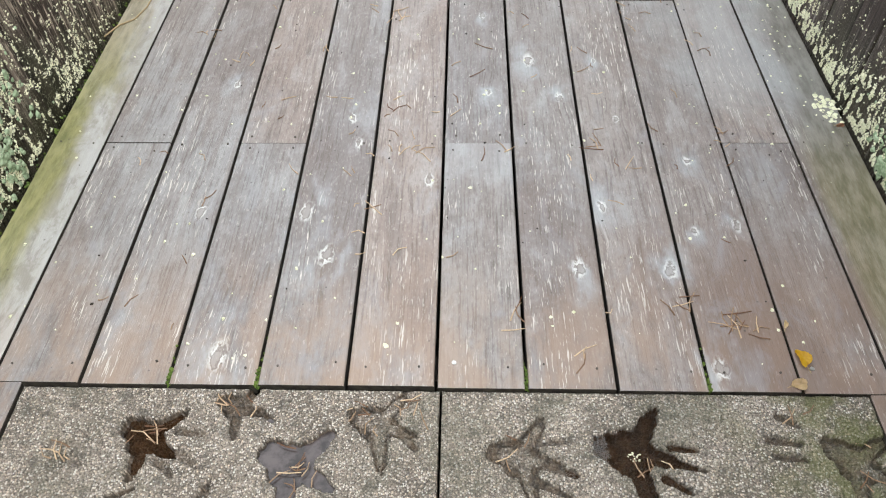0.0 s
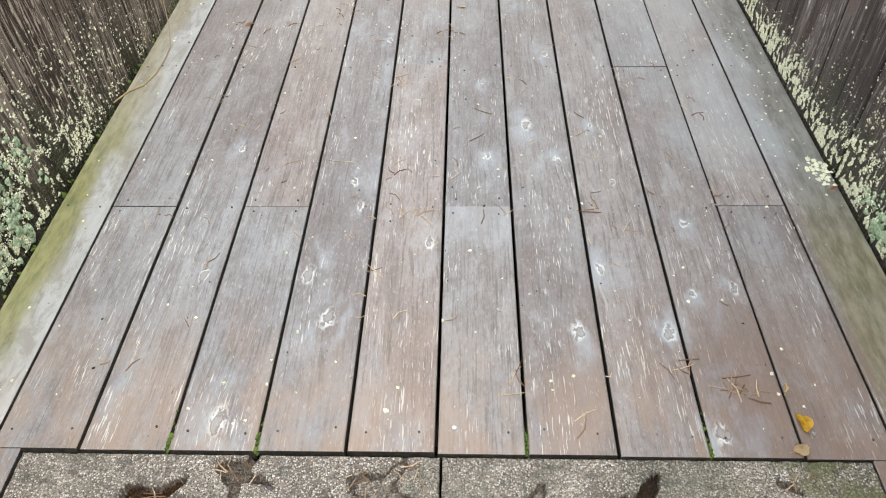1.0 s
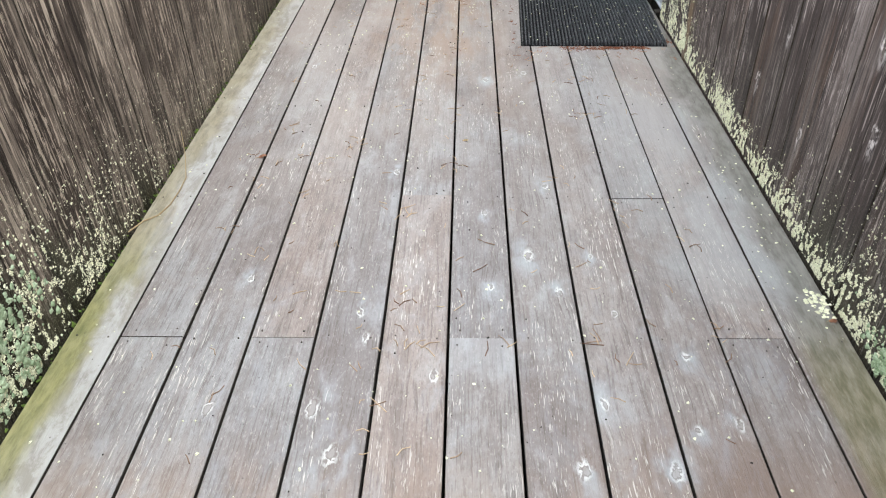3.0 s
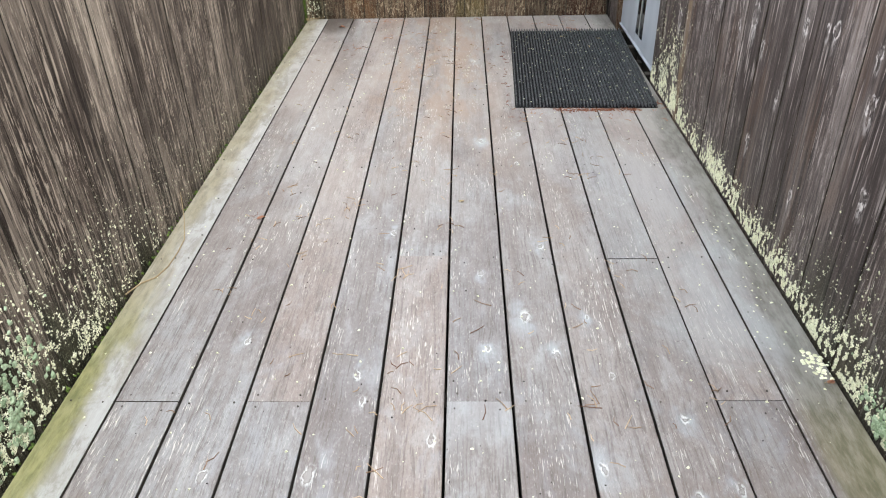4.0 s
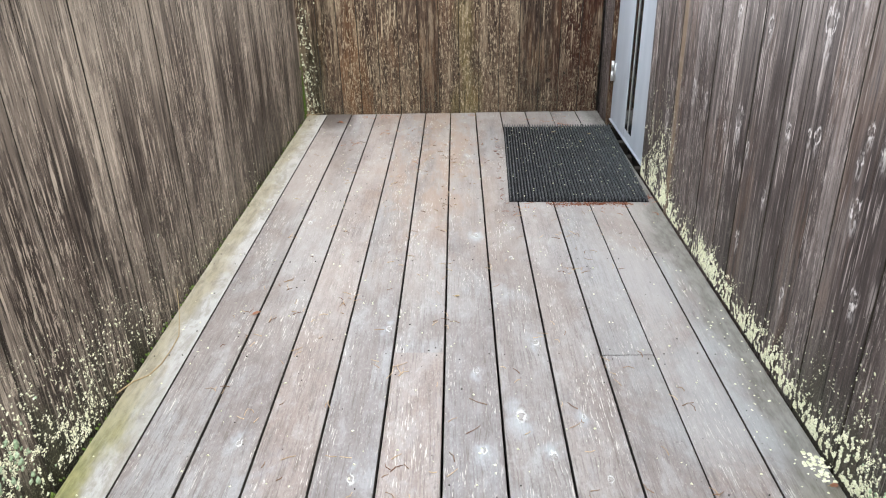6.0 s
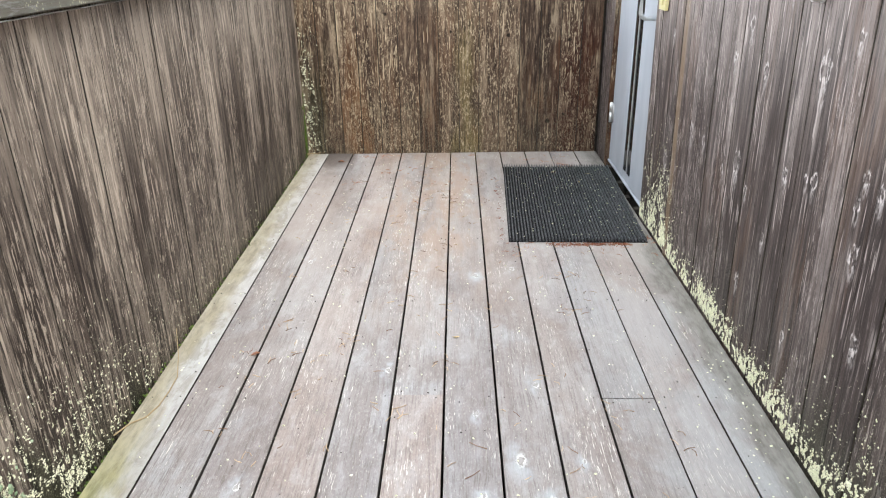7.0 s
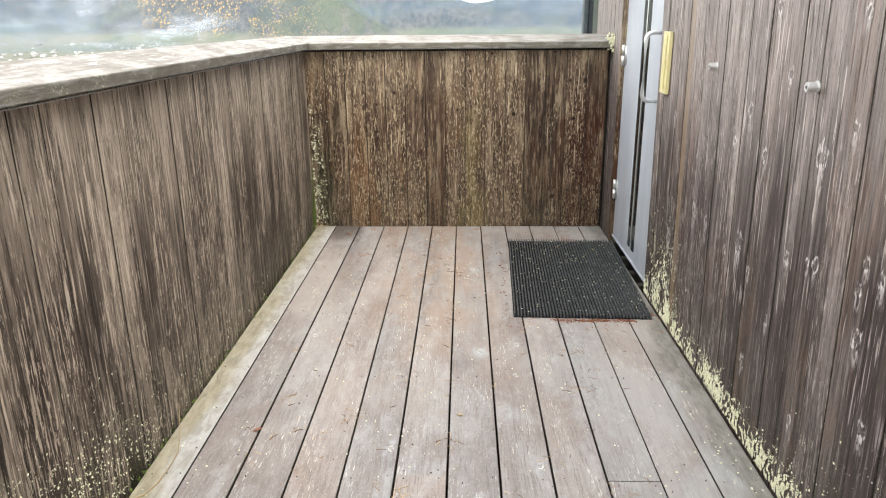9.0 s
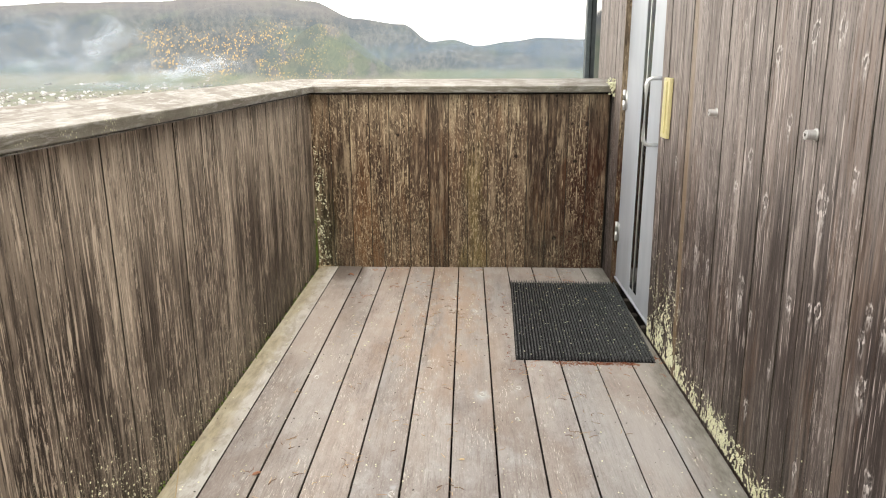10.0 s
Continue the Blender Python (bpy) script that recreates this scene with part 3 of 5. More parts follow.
# near-black board sides and ends: the gaps' shade is painted on them
EDGE = plain("gap-shade board edge", (0.02, 0.016, 0.012), (0.05, 0.042, 0.03), 60, 0.9)
RUBBER = plain("black rubber", (0.008, 0.008, 0.009), (0.015, 0.015, 0.016), 160, 0.7, spec=0.1)
# ribs paler than the mat's base: dust, and their highlights painted in
DUSTY_LIT = plain("dusty rubber with painted highlights", (0.024, 0.024, 0.026), (0.16, 0.163, 0.168), 90, 0.55, spec=0.12)
STEEL = plain("brushed stainless steel", (0.62, 0.62, 0.61), (0.75, 0.75, 0.74), 300, 0.42, 0.85, (1, 1, 0.1), 0.0002)
DOOR_GREY = plain("grey painted metal", (0.4, 0.43, 0.47), (0.47, 0.5, 0.54), 6, 0.33, 0.0, (1, 1, 0.3), 0.0003, 0.5)
SEAL = plain("black door seal", (0.012, 0.012, 0.012), (0.03, 0.03, 0.03), 80, 0.5)
CREAM = plain("pale yellow painted steel", (0.55, 0.49, 0.24), (0.62, 0.56, 0.3), 40, 0.45)
FRAME_GREEN = plain("dark grey-green window frame", (0.06, 0.075, 0.08), (0.09, 0.11, 0.115), 30, 0.4)
LICHEN = varied("pale crusty lichen", (0.6, 0.6, 0.4), (0.85, 0.84, 0.64))
LICHEN_GREEN = varied("grey-green lichen", (0.22, 0.3, 0.17), (0.42, 0.5, 0.34))
MOSS = varied("green moss", (0.05, 0.085, 0.012), (0.12, 0.17, 0.03))
NEEDLE = varied("dry pine needle", (0.13, 0.06, 0.03), (0.6, 0.45, 0.29), 0.6)
NEEDLE_RED = varied("red-brown needle litter", (0.16, 0.05, 0.025), (0.3, 0.12, 0.06), 0.7)
TWIG = varied("pale dry stalk", (0.32, 0.24, 0.13), (0.4, 0.3, 0.17), 0.7)
YELLOW = plain("yellow autumn leaf", (0.62, 0.36, 0.02), (0.75, 0.48, 0.03), 90, 0.5)
BEIGE = plain("beige dead leaf", (0.55, 0.4, 0.2), (0.65, 0.5, 0.3), 90, 0.6)
RUSSET = plain("russet dead leaf", (0.3, 0.13, 0.07), (0.4, 0.2, 0.12), 90, 0.6)
NAIL = plain("dull nail head", (0.05, 0.045, 0.04), (0.14, 0.12, 0.1), 400, 0.5, 0.7)
BRIGHT_SCREW = plain("bright screw head", (0.5, 0.5, 0.48), (0.62, 0.62, 0.6), 400, 0.35, 1.0)
HILLS = hill_cover()
SMOKE = smoke_stuff("thin white smoke", (0.5, 0.55, 0.62), 0.7)
HAZE = smoke_stuff("painted blue haze", (0.2, 0.29, 0.42), 0.42)
HOUSE_WHITE = varied("town house walls", (0.14, 0.13, 0.12), (0.5, 0.5, 0.49))
GLASS, _nt, _b = surface("window glass")
_b.inputs["Base Color"].default_value = (0.012, 0.014, 0.015, 1)
set_up(_b, 0.04, 0.0, 0.8)
def rain_water():
    m, nt, b = surface("rain water")
    clear, gloss = nt.nodes.new("ShaderNodeBsdfTransparent"), nt.nodes.new("ShaderNodeBsdfGlossy")
    nt.nodes.remove(b)
    clear.inputs[0].default_value = (0.62, 0.5, 0.4, 1)
    gloss.inputs["Roughness"].default_value = 0.02
    fres, mixer = nt.nodes.new("ShaderNodeFresnel"), nt.nodes.new("ShaderNodeMixShader")
    fres.inputs[0].default_value = 1.5
    bump = nt.nodes.new("ShaderNodeBump")
    bump.inputs["Strength"].default_value, bump.inputs["Distance"].default_value = 0.3, 0.0006
    put(nt, bump.inputs["Height"], grainy(nt, place_of(nt), 30, detail=2))
    nt.links.new(bump.outputs[0], gloss.inputs["Normal"])
    nt.links.new(fres.outputs[0], mixer.inputs[0])
    nt.links.new(clear.outputs[0], mixer.inputs[1])
    nt.links.new(gloss.outputs[0], mixer.inputs[2])
    nt.links.new(mixer.outputs[0], nt.nodes["Material Output"].inputs["Surface"])
    return m


WATER = rain_water()
# mauve-grey base colour stands in for the sky mirrored in one puddle
SKY_WATER = plain("sky-coloured rain water", (0.022, 0.017, 0.016), (0.085, 0.068, 0.066), 45, 0.07, 0.0, (1, 1, 1), 0.0, 0.4)


# ---- mesh helpers ----
def part(name, bm, material, parent, label="", smooth=False):
    me = bpy.data.meshes.new(name)
    bm.to_mesh(me)
    bm.free()
    me.materials.append(material)
    if smooth:
        for f in me.polygons:
            f.use_smooth = True
    ob = new(name, me)
    if parent:
        ob.parent = parent
    return tagged(ob, label)


def shared(name, me, parent, m):
    ob = new(name, me)
    ob.parent = parent
    ob.matrix_basis = m
    return ob


def mesh_of(name, bm, material):
    me = bpy.data.meshes.new(name)
    bm.to_mesh(me)
    bm.free()
    me.materials.append(material)
    return me


def box(bm, x0, x1, y0, y1, z0, z1, bevel=0.0, seg=1):
    made = bmesh.ops.create_cube(bm, size=1, matrix=Matrix.LocRotScale(((x0 + x1) / 2, (y0 + y1) / 2, (z0 + z1) / 2), None, (x1 - x0, y1 - y0, z1 - z0)))
    if bevel:
        edges = list({e for v in made["verts"] for e in v.link_edges})
        bmesh.ops.bevel(bm, geom=edges, offset=bevel, segments=seg, affect="EDGES", profile=0.5)
    return bm


def rod(bm, a, b, r0, r1=None, n=10):
    a, b = Vector(a), Vector(b)
    d = b - a
    bmesh.ops.create_cone(bm, cap_ends=True, segments=n, radius1=r0, radius2=r0 if r1 is None else r1, depth=d.length,
                          matrix=Matrix.Translation((a + b) / 2) @ d.to_track_quat("Z", "Y").to_matrix().to_4x4())
    return bm


def tube(bm, pts, r, n=8, taper=None):
    pts = [Vector(p) for p in pts]
    rings = []
    for i, p in enumerate(pts):
        d = (pts[min(i + 1, len(pts) - 1)] - pts[max(i - 1, 0)]).normalized()
        q = d.to_track_quat("Z", "Y")
        rr = r if taper is None else r + (taper - r) * i / (len(pts) - 1)
        rings.append([bm.verts.new(p + q @ Vector((rr * math.cos(a), rr * math.sin(a), 0))) for a in (2 * math.pi * k / n for k in range(n))])
    for a, b in zip(rings, rings[1:]):
        for k in range(n):
            bm.faces.new((a[k], a[(k + 1) % n], b[(k + 1) % n], b[k]))
    bm.faces.new(rings[0][::-1])
    bm.faces.new(rings[-1])
    return bm


def empty(name, label, category, kind="", at=(0, 0, 0), group=""):
    ob = new(name)
    ob.location = at
    ob.empty_display_size = 0.1
    return tagged(ob, label, category, group, kind)


# ---- the land round the platform: hill, valley and mountains in one sheet ----
def lerp(x, pts):
    for (a, u), (b, v) in zip(pts, pts[1:]):
        if x <= b:
            k = max(0.0, (x - a) / (b - a))
            k = k * k * (3 - 2 * k)
            return u + (v - u) * k
    return pts[-1][1]


# skyline of the mountains behind the valley: degrees to the right of the deck's line, degrees above the level
SKYLINE = [(-180, 2.5), (-60, 3.2), (-33, 3.55), (-28, 3.75), (-23, 4.0), (-18.5, 4.6), (-15, 4.5), (-12, 4.1), (-8.5, 2.95), (-5, 2.65),
           (-2.8, 1.3), (-1.2, 1.4), (0.8, 0.85), (3.4, 1.15), (6, 1.45), (9.5, 1.3), (30, 2.2), (90, 3.0), (180, 2.5)]


def land(az, r):
    """height of the land at az degrees and r metres"""
    e = lerp(az, SKYLINE)
    ridge = 3900.0
    x, y = r * math.sin(radians(az)), r * math.cos(radians(az))
    z = lerp(r, [(0, -0.45), (7, -0.6), (60, -14), (350, -62), (900, -66)])
    foot = lerp(az, [(-40, 2600), (-22, 2300), (-12, 1900), (0, 2400), (20, 2500)])
    rough = noise.fractal(Vector((x * 0.0016, y * 0.0016, 3.1)), 1.0, 2.1, 6)
    k = min(1.0, max(0.0, (r - foot) / (ridge - foot)))
    top = ridge * math.tan(radians(e))
    z += (top + 66) * (k ** 1.1) + rough * 70 * math.sin(math.pi * k) + (rough * 16 if k >= 1 else 0)
    # the green hill in front of the mountain
    g = math.exp(-((az + 10.8) / 4.3) ** 2) * math.exp(-((r - 2050) / 420) ** 2)
    z += g * (150 + 40 * rough)
    return x, y, z


bm = bmesh.new()
azs = [-180 + 4 * i for i in range(35)] + [-40 + 0.4 * i for i in range(151)] + [24 + 4 * i for i in range(39)]
azs = sorted({round(a, 2) for a in azs if a < 180})
rs = [0, 4, 7, 12, 20, 35, 60, 100, 170, 280, 420, 650, 900, 1100, 1300] + [1400 + 50 * i for i in range(52)] + [4100, 4500, 4900]
rows = []
for r in rs[1:]:
    rows.append([bm.verts.new(land(a, r)) for a in azs])
mid = bm.verts.new((0, 0, -0.45))
n = len(azs)
for k in range(n):
    bm.faces.new((mid, rows[0][(k + 1) % n], rows[0][k]))
for a, b in zip(rows, rows[1:]):
    for k in range(n):
        bm.faces.new((a[k], a[(k + 1) % n], b[(k + 1) % n], b[k]))
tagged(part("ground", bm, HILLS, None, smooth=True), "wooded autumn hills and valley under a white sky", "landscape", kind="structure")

rng = random.Random(5)
bm = bmesh.new()
for _ in range(300):
    az, r = rng.uniform(-37, -19), rng.uniform(1150, 2300)
    if rng.random() < 0.35:
        az, r = rng.uniform(-34, -27), rng.uniform(1200, 1700)
    x, y, z = land(az, r)
    w, d, h = rng.uniform(1.3, 2.4), rng.uniform(1.3, 2.4), rng.uniform(1.2, 2.0)
    if rng.random() < 0.12:
        w, d, h = w * 2.6, d * 2, h * 1.3
    m = Matrix.Translation((x, y, z)) @ Matrix.Rotation(rng.uniform(0, 3), 4, "Z")
    v = [bm.verts.new(m @ Vector(c)) for c in ((-w, -d, -1), (w, -d, -1), (w, d, -1), (-w, d, -1), (-w, -d, h), (w, -d, h), (w, d, h), (-w, d, h), (0, -d, h + w * 0.5), (0, d, h + w * 0.5))]
    for f in ((0, 1, 5, 8, 4), (2, 3, 7, 9, 6), (1, 2, 6, 5), (3, 0, 4, 7), (4, 8, 9, 7), (8, 5, 6, 9)):
        bm.faces.new([v[i] for i in f])
tagged(part("town_houses", bm, HOUSE_WHITE, None), "small pale houses scattered over the valley floor", "town", kind="stuff")


def smoke(az, r, wide, high, z, material=SMOKE, name="smoke", label="thin white smoke drifting over the valley"):
    bm = bmesh.new()
    cols = []
    for i in range(13):
        u = i / 12 - 0.5
        a = radians(az) + u * wide / r
        rr = r + 14 * math.sin(u * 9)
        cols.append([bm.verts.new((rr * math.sin(a), rr * math.cos(a), z + high * (j / 8 - 0.5))) for j in range(9)])
    for a, b in zip(cols, cols[1:]):
        for j in range(8):
            bm.faces.new((a[j], b[j], b[j + 1], a[j + 1]))
    ob = tagged(part(name, bm, material, None, smooth=True), label, name, kind="stuff")
    ob.visible_shadow = False


# the first sheet is added to paint blue distance haze over the hills
smoke(-8, 1800, 3000, 300, -10, HAZE, "mist", "added sheet coloured as blue distance haze over the valley")
smoke(-29, 950, 230, 90, 18)
smoke(-24, 900, 260, 46, -14)
smoke(-21, 1000, 170, 40, -8)

# ---- floor: deck boards on joists ----
deck = empty("floor", "weathered grey-brown wooden deck boards with dark gaps", "deck", "structure")
rng = random.Random(11)
P = 0.15
JOIST = [0.02, 0.597, 1.168, 1.755, 2.34, 2.925, 3.5]


def plank(x0, x1, y0, y1, notch=0.0, top=0.0, thick=0.028):
    """one board with eased edges; notch: width of the strip that runs on beside the slab, left (minus) or right"""
    bm = bmesh.new()
    e = 0.0022
    prof = [(x0, -thick), (x1, -thick), (x1, -e), (x1 - e * 0.4, -e * 0.35), (x1 - e, 0), (x0 + e, 0), (x0 + e * 0.4, -e * 0.35), (x0, -e)]
    ys = [y0 + (y1 - y0) * i / 6 for i in range(7)]
    rings = [[bm.verts.new((x, y, z + top)) for x, z in prof] for y in ys]
    for a, b in zip(rings, rings[1:]):
        for k in range(8):
            bm.faces.new((a[k], b[k], b[(k + 1) % 8], a[(k + 1) % 8]))
    bm.faces.new(rings[0])
    bm.faces.new(rings[-1][::-1])
    if notch:
        s0, s1 = (x0, x0 - notch) if notch < 0 else (x1 - notch, x1)
        box(bm, s0, s1, -1.38, y0, -thick + top, top, 0.002)
    bmesh.ops.recalc_face_normals(bm, faces=bm.faces)
    # tops keep the wood; all other faces take the painted gap shade
    for f in bm.faces:
        f.material_index = 0 if f.normal.z > 0.2 else 1
    return bm


bm = bmesh.new()
rod(bm, (0, 0, -0.004), (0, 0, 0.0007), 0.0023, 0.002, 8)
NAIL_MESH = mesh_of("nail", bm, NAIL)
bm = bmesh.new()
rod(bm, (0, 0, -0.004), (0, 0, 0.0009), 0.0042, 0.0038, 10)
SCREW_MESH = mesh_of("screw", bm, BRIGHT_SCREW)

CUTS = {0: 0.595, 2: 0.596, 5: 0.597, 9: 0.6, 4: 1.18, 8: 1.16}
for k in range(-1, 11):
    gl = 0.003 if k < 9 else 0.0022
    gr = 0.003 if k < 8 else 0.0022
    x0 = -0.75 + k * P + gl if k >= 0 else -0.869
    x1 = -0.75 + (k + 1) * P - gr if k < 10 else 0.884
    start = rng.uniform(-0.003, 0.003)
    if k in (-1, 10):
        start = -1.38
    ends = [start] + ([CUTS[k]] if k in CUTS else []) + [3.70]
    for i, (a, b) in enumerate(zip(ends, ends[1:])):
        notch = 0.0
        slit = 0.0012 if k in (0, 8, 9) else 0.0005
        if i == 0 and k == 0:
            notch = -0.05
        if i == 0 and k == 9:
            notch = 0.042
        ob = part("board", plank(x0, x1, a + (slit if i else 0), b - (slit if b < 3.6 else 0), notch, rng.uniform(-0.0012, 0.0012)), DECK, deck)
        ob.data.materials.append(EDGE)
        for y in JOIST:
            if a - 0.03 < y < b + 0.02:
                ys = [y]
                if k in CUTS and abs(y - CUTS[k]) < 0.03:
                    ys = [CUTS[k] - 0.022] if i == 0 else [CUTS[k] + 0.022]
                for yy in ys:
                    for s in (0.16, 0.84):
                        if rng.random() < 0.88:
                            bright = y < 0.1 and k in (5, 9) and s < 0.5
                            shared("screw" if bright else "nail", SCREW_MESH if bright else NAIL_MESH, ob,
                                   pose(x0 + (x1 - x0) * (s + rng.uniform(-0.04, 0.04)), yy + rng.uniform(-0.008, 0.008) + (0.02 if y < 0.1 else 0), 0.0012))
bm = bmesh.new()
for y in JOIST:
    box(bm, -0.9, 0.93, y + 0.01, y + 0.058, -0.2, -0.031)
for x in (-0.78, -0.2, 0.25, 0.8):
    box(bm, x - 0.03, x + 0.03, -0.8, 3.7, -0.42, -0.2)
part("joists", bm, DARK, deck, "dark damp joists under the boards")

# ---- the slab with cast animal tracks ----
def capsule(x, y, a, b, r0, r1):
    ax, ay = a
    bx, by = b
    dx, dy = bx - ax, by - ay
    t = max(0.0, min(1.0, ((x - ax) * dx + (y - ay) * dy) / (dx * dx + dy * dy + 1e-9)))
    return math.hypot(x - ax - t * dx, y - ay - t * dy) / (r0 + (r1 - r0) * t)


# webbed prints: middle x and y, heading in degrees, reach of the long toes, depth
PRINTS = [
    (-0.222, -0.133, -22, 0.08, 0.8), (0.309, -0.105, -6, 0.083, 1.2), (-0.462, -0.09, -25, 0.068, 0.9), (-0.325, -0.034, -15, 0.052, 0.75),
    (-0.092, -0.062, -12, 0.07, 0.5), (0.135, -0.115, -4, 0.072, 0.55), (0.65, -0.115, -30, 0.075, 0.6), (-0.59, -0.118, -20, 0.045, 0.25),
    (-0.36, -0.225, 10, 0.06, 0.6), (0.452, -0.07, 0, 0.034, 0.22),
]
# pads of single toes: x, y, heading, half length, half width, depth
PADS = [
    (-0.39, -0.082, -8, 0.022, 0.008, 0.4), (-0.388, -0.126, -30, 0.022, 0.009, 0.35), (-0.42, -0.14, -40, 0.02, 0.008, 0.4),
    (0.39, -0.097, -5, 0.02, 0.008, 0.6), (0.396, -0.126, -15, 0.02, 0.008, 0.7), (0.372, -0.156, -32, 0.02, 0.009, 0.65),
    (0.185, -0.09, 4, 0.026, 0.007, 0.4), (0.198, -0.135, -20, 0.022, 0.009, 0.6), (0.18, -0.163, -25, 0.028, 0.009, 0.5),
    (-0.275, -0.05, -40, 0.016, 0.006, 0.6), (-0.043, -0.088, -50, 0.02, 0.01, 0.4), (0.565, -0.05, -30, 0.018, 0.008, 0.45),
    (0.55, -0.084, -8, 0.024, 0.008, 0.5), (0.55, -0.11, -8, 0.024, 0.007, 0.5), (-0.475, -0.182, 25, 0.02, 0.006, 0.8),
]


def print_depth(x, y, wob):
    """how deep the concrete is pressed in: sharp rims, a flat floor in deep prints and a raised middle in faint ones"""
    deep = 0.0
    for px, py, turn, reach, dep in PRINTS:
        dx, dy = x - px, y - py
        dist = math.hypot(dx, dy)
        if dist < 1.5 * reach:
            a = math.degrees(math.atan2(dy, dx)) - turn
            star = 0.0
            for way, long, broad in ((64, 1.2, 26), (-6, 1.05, 28), (-70, 1.25, 26), (170, 0.78, 60)):
                off = (a - way + 180) % 360 - 180
                star = max(star, long * math.exp(-abs(off / broad) ** (2.0 if way > 100 else 1.15)))
            inside = reach * max(0.5, star) * (1 + 0.9 * wob) - dist
            k = min(1.0, max(0.0, inside / 0.007))
            mid = min(1.0, max(0.0, (inside - 0.007) / 0.012))
            deep = max(deep, dep * 0.026 * k * k * (3 - 2 * k) * (1 - (0.55 if dep < 0.7 else 0.1) * mid))
    for px, py, turn, long, wide, dep in PADS:
        c, n = math.cos(radians(turn)) * long, math.sin(radians(turn)) * long
        if abs(x - px) < 0.05 and abs(y - py) < 0.05:
            d = capsule(x, y, (px - c, py - n), (px + c, py + n), wide, wide * 0.6) + wob
            k = min(1.0, max(0.0, (1.1 - d) / 0.3))
            deep = max(deep, dep * 0.02 * k * k * (3 - 2 * k))
    return deep


def slab(x0, x1, wet_prints):
    root = empty("paving_slab", "rough aggregate concrete slab with water-filled paw prints", "paving slab", group="slabs before the deck")
    bm = bmesh.new()
    step = 0.002
    nx, ny = int((x1 - x0) / step), 114
    grid = []
    for j in range(ny + 1):
        y = -0.003 - j * step
        row = []
        for i in range(nx + 1):
            x = x0 + (x1 - x0) * i / nx
            z = TOP - 0.0014 + 0.002 * noise.noise(Vector((x * 55, y * 55, 0))) + 0.0012 * noise.noise(Vector((x * 190, y * 190, 4)))
            wob = 0.16 * noise.noise(Vector((x * 55, y * 55, 9))) + 0.09 * noise.noise(Vector((x * 140, y * 140, 2))) + 0.07 * noise.noise(Vector((x * 330, y * 330, 5)))
            deep = print_depth(x, y, wob)
            edge = min(i, nx - i, j)
            row.append(bm.verts.new((x, y, z - deep - (0.003 if edge == 0 else 0))))
        grid.append(row)
    for a, b in zip(grid, grid[1:]):
        for i in range(nx):
            bm.faces.new((a[i], b[i], b[i + 1], a[i + 1]))
    rim = [bm.verts.new((v.co.x, v.co.y, -0.07)) for v in grid[0]]
    for i in range(nx):
        bm.faces.new((grid[0][i], grid[0][i + 1], rim[i + 1], rim[i]))
    for side, flip in ((0, 1), (nx, 0)):
        col = [r[side] for r in grid]
        low = [bm.verts.new((v.co.x, v.co.y, -0.07)) for v in col]
        for k in range(ny):
            q = (col[k], col[k + 1], low[k + 1], low[k])
            bm.faces.new(q if not flip else q[::-1])
    y = grid[-1][0].co.y
    box(bm, x0, x1, -1.38, y, -0.07, TOP - 0.001)
    part("slab_body", bm, SLAB, root, smooth=True)
    for x, y, rx, ry, z in wet_prints:
        bm = bmesh.new()
        vs = [bm.verts.new((x + rx * math.cos(a), y + ry * math.sin(a), TOP + z)) for a in (2 * math.pi * i / 24 for i in range(24))]
        bm.faces.new(vs)
        part("puddle", bm, SKY_WATER if x < -0.2 and x > -0.3 else WATER, root, "still rain water in a print")
    return root


slab(-0.694, 0.0065, [(-0.222, -0.135, 0.098, 0.095, -0.0125), (-0.462, -0.088, 0.065, 0.06, -0.018)])
slab(0.0105, 0.706, [(0.305, -0.108, 0.105, 0.1, -0.012)])


# ---- walls ----
def cladding(root, xs, z0, z1, make, thick, material, name="board"):
    """upright boards between the marks in xs; make gives the pose along the wall"""
    meshes = {}
    for i, (a, b) in enumerate(zip(xs, xs[1:])):
        w = round(b - a, 4)
        if w not in meshes:
            bm = bmesh.new()
            box(bm, 0.0013, w - 0.0013, 0, thick, z0, z1)
            top = [e for e in bm.edges if abs(e.verts[0].co.y) < 1e-6 and abs(e.verts[1].co.y) < 1e-6 and abs(e.verts[0].co.x - e.verts[1].co.x) < 1e-6]
            bmesh.ops.bevel(bm, geom=top, offset=0.0025, segments=2, affect="EDGES", profile=0.5)
            # flanks take the same near-black, so shade is painted into the seams
            for f in bm.faces:
                f.material_index = 1 if abs(f.normal.x) > 0.9 else 0
            meshes[w] = mesh_of(name, bm, material)
            meshes[w].materials.append(EDGE)
        shared(name, meshes[w], root, make(a, b, rng.uniform(-0.0015, 0.0015)))


def marks(a, b, step, jitter, seed):
    r = random.Random(seed)
    out, x = [a], a
    while x + step * 1.4 < b:
        x += step + r.choice((-jitter, 0, 0, jitter))
        out.append(x)
    return out + [b]


rng = random.Random(3)
XL, XR, YE = -0.885, 0.897, 3.712
wall = empty("wall_west", "low parapet wall of weathered grey-brown vertical boards", "parapet wall", "structure")
cladding(wall, marks(-1.35, YE, 0.1175, 0.003, 1), -0.3, 1.05, lambda a, b, j: pose(XL + j, a, 0.022 - 0.006 * a, 0, 0, 90), 0.02, LEFT_WOOD)
part("backing", box(bmesh.new(), XL - 0.1, XL - 0.022, -1.35, YE + 0.12, -0.35, 1.05), DARK, wall)
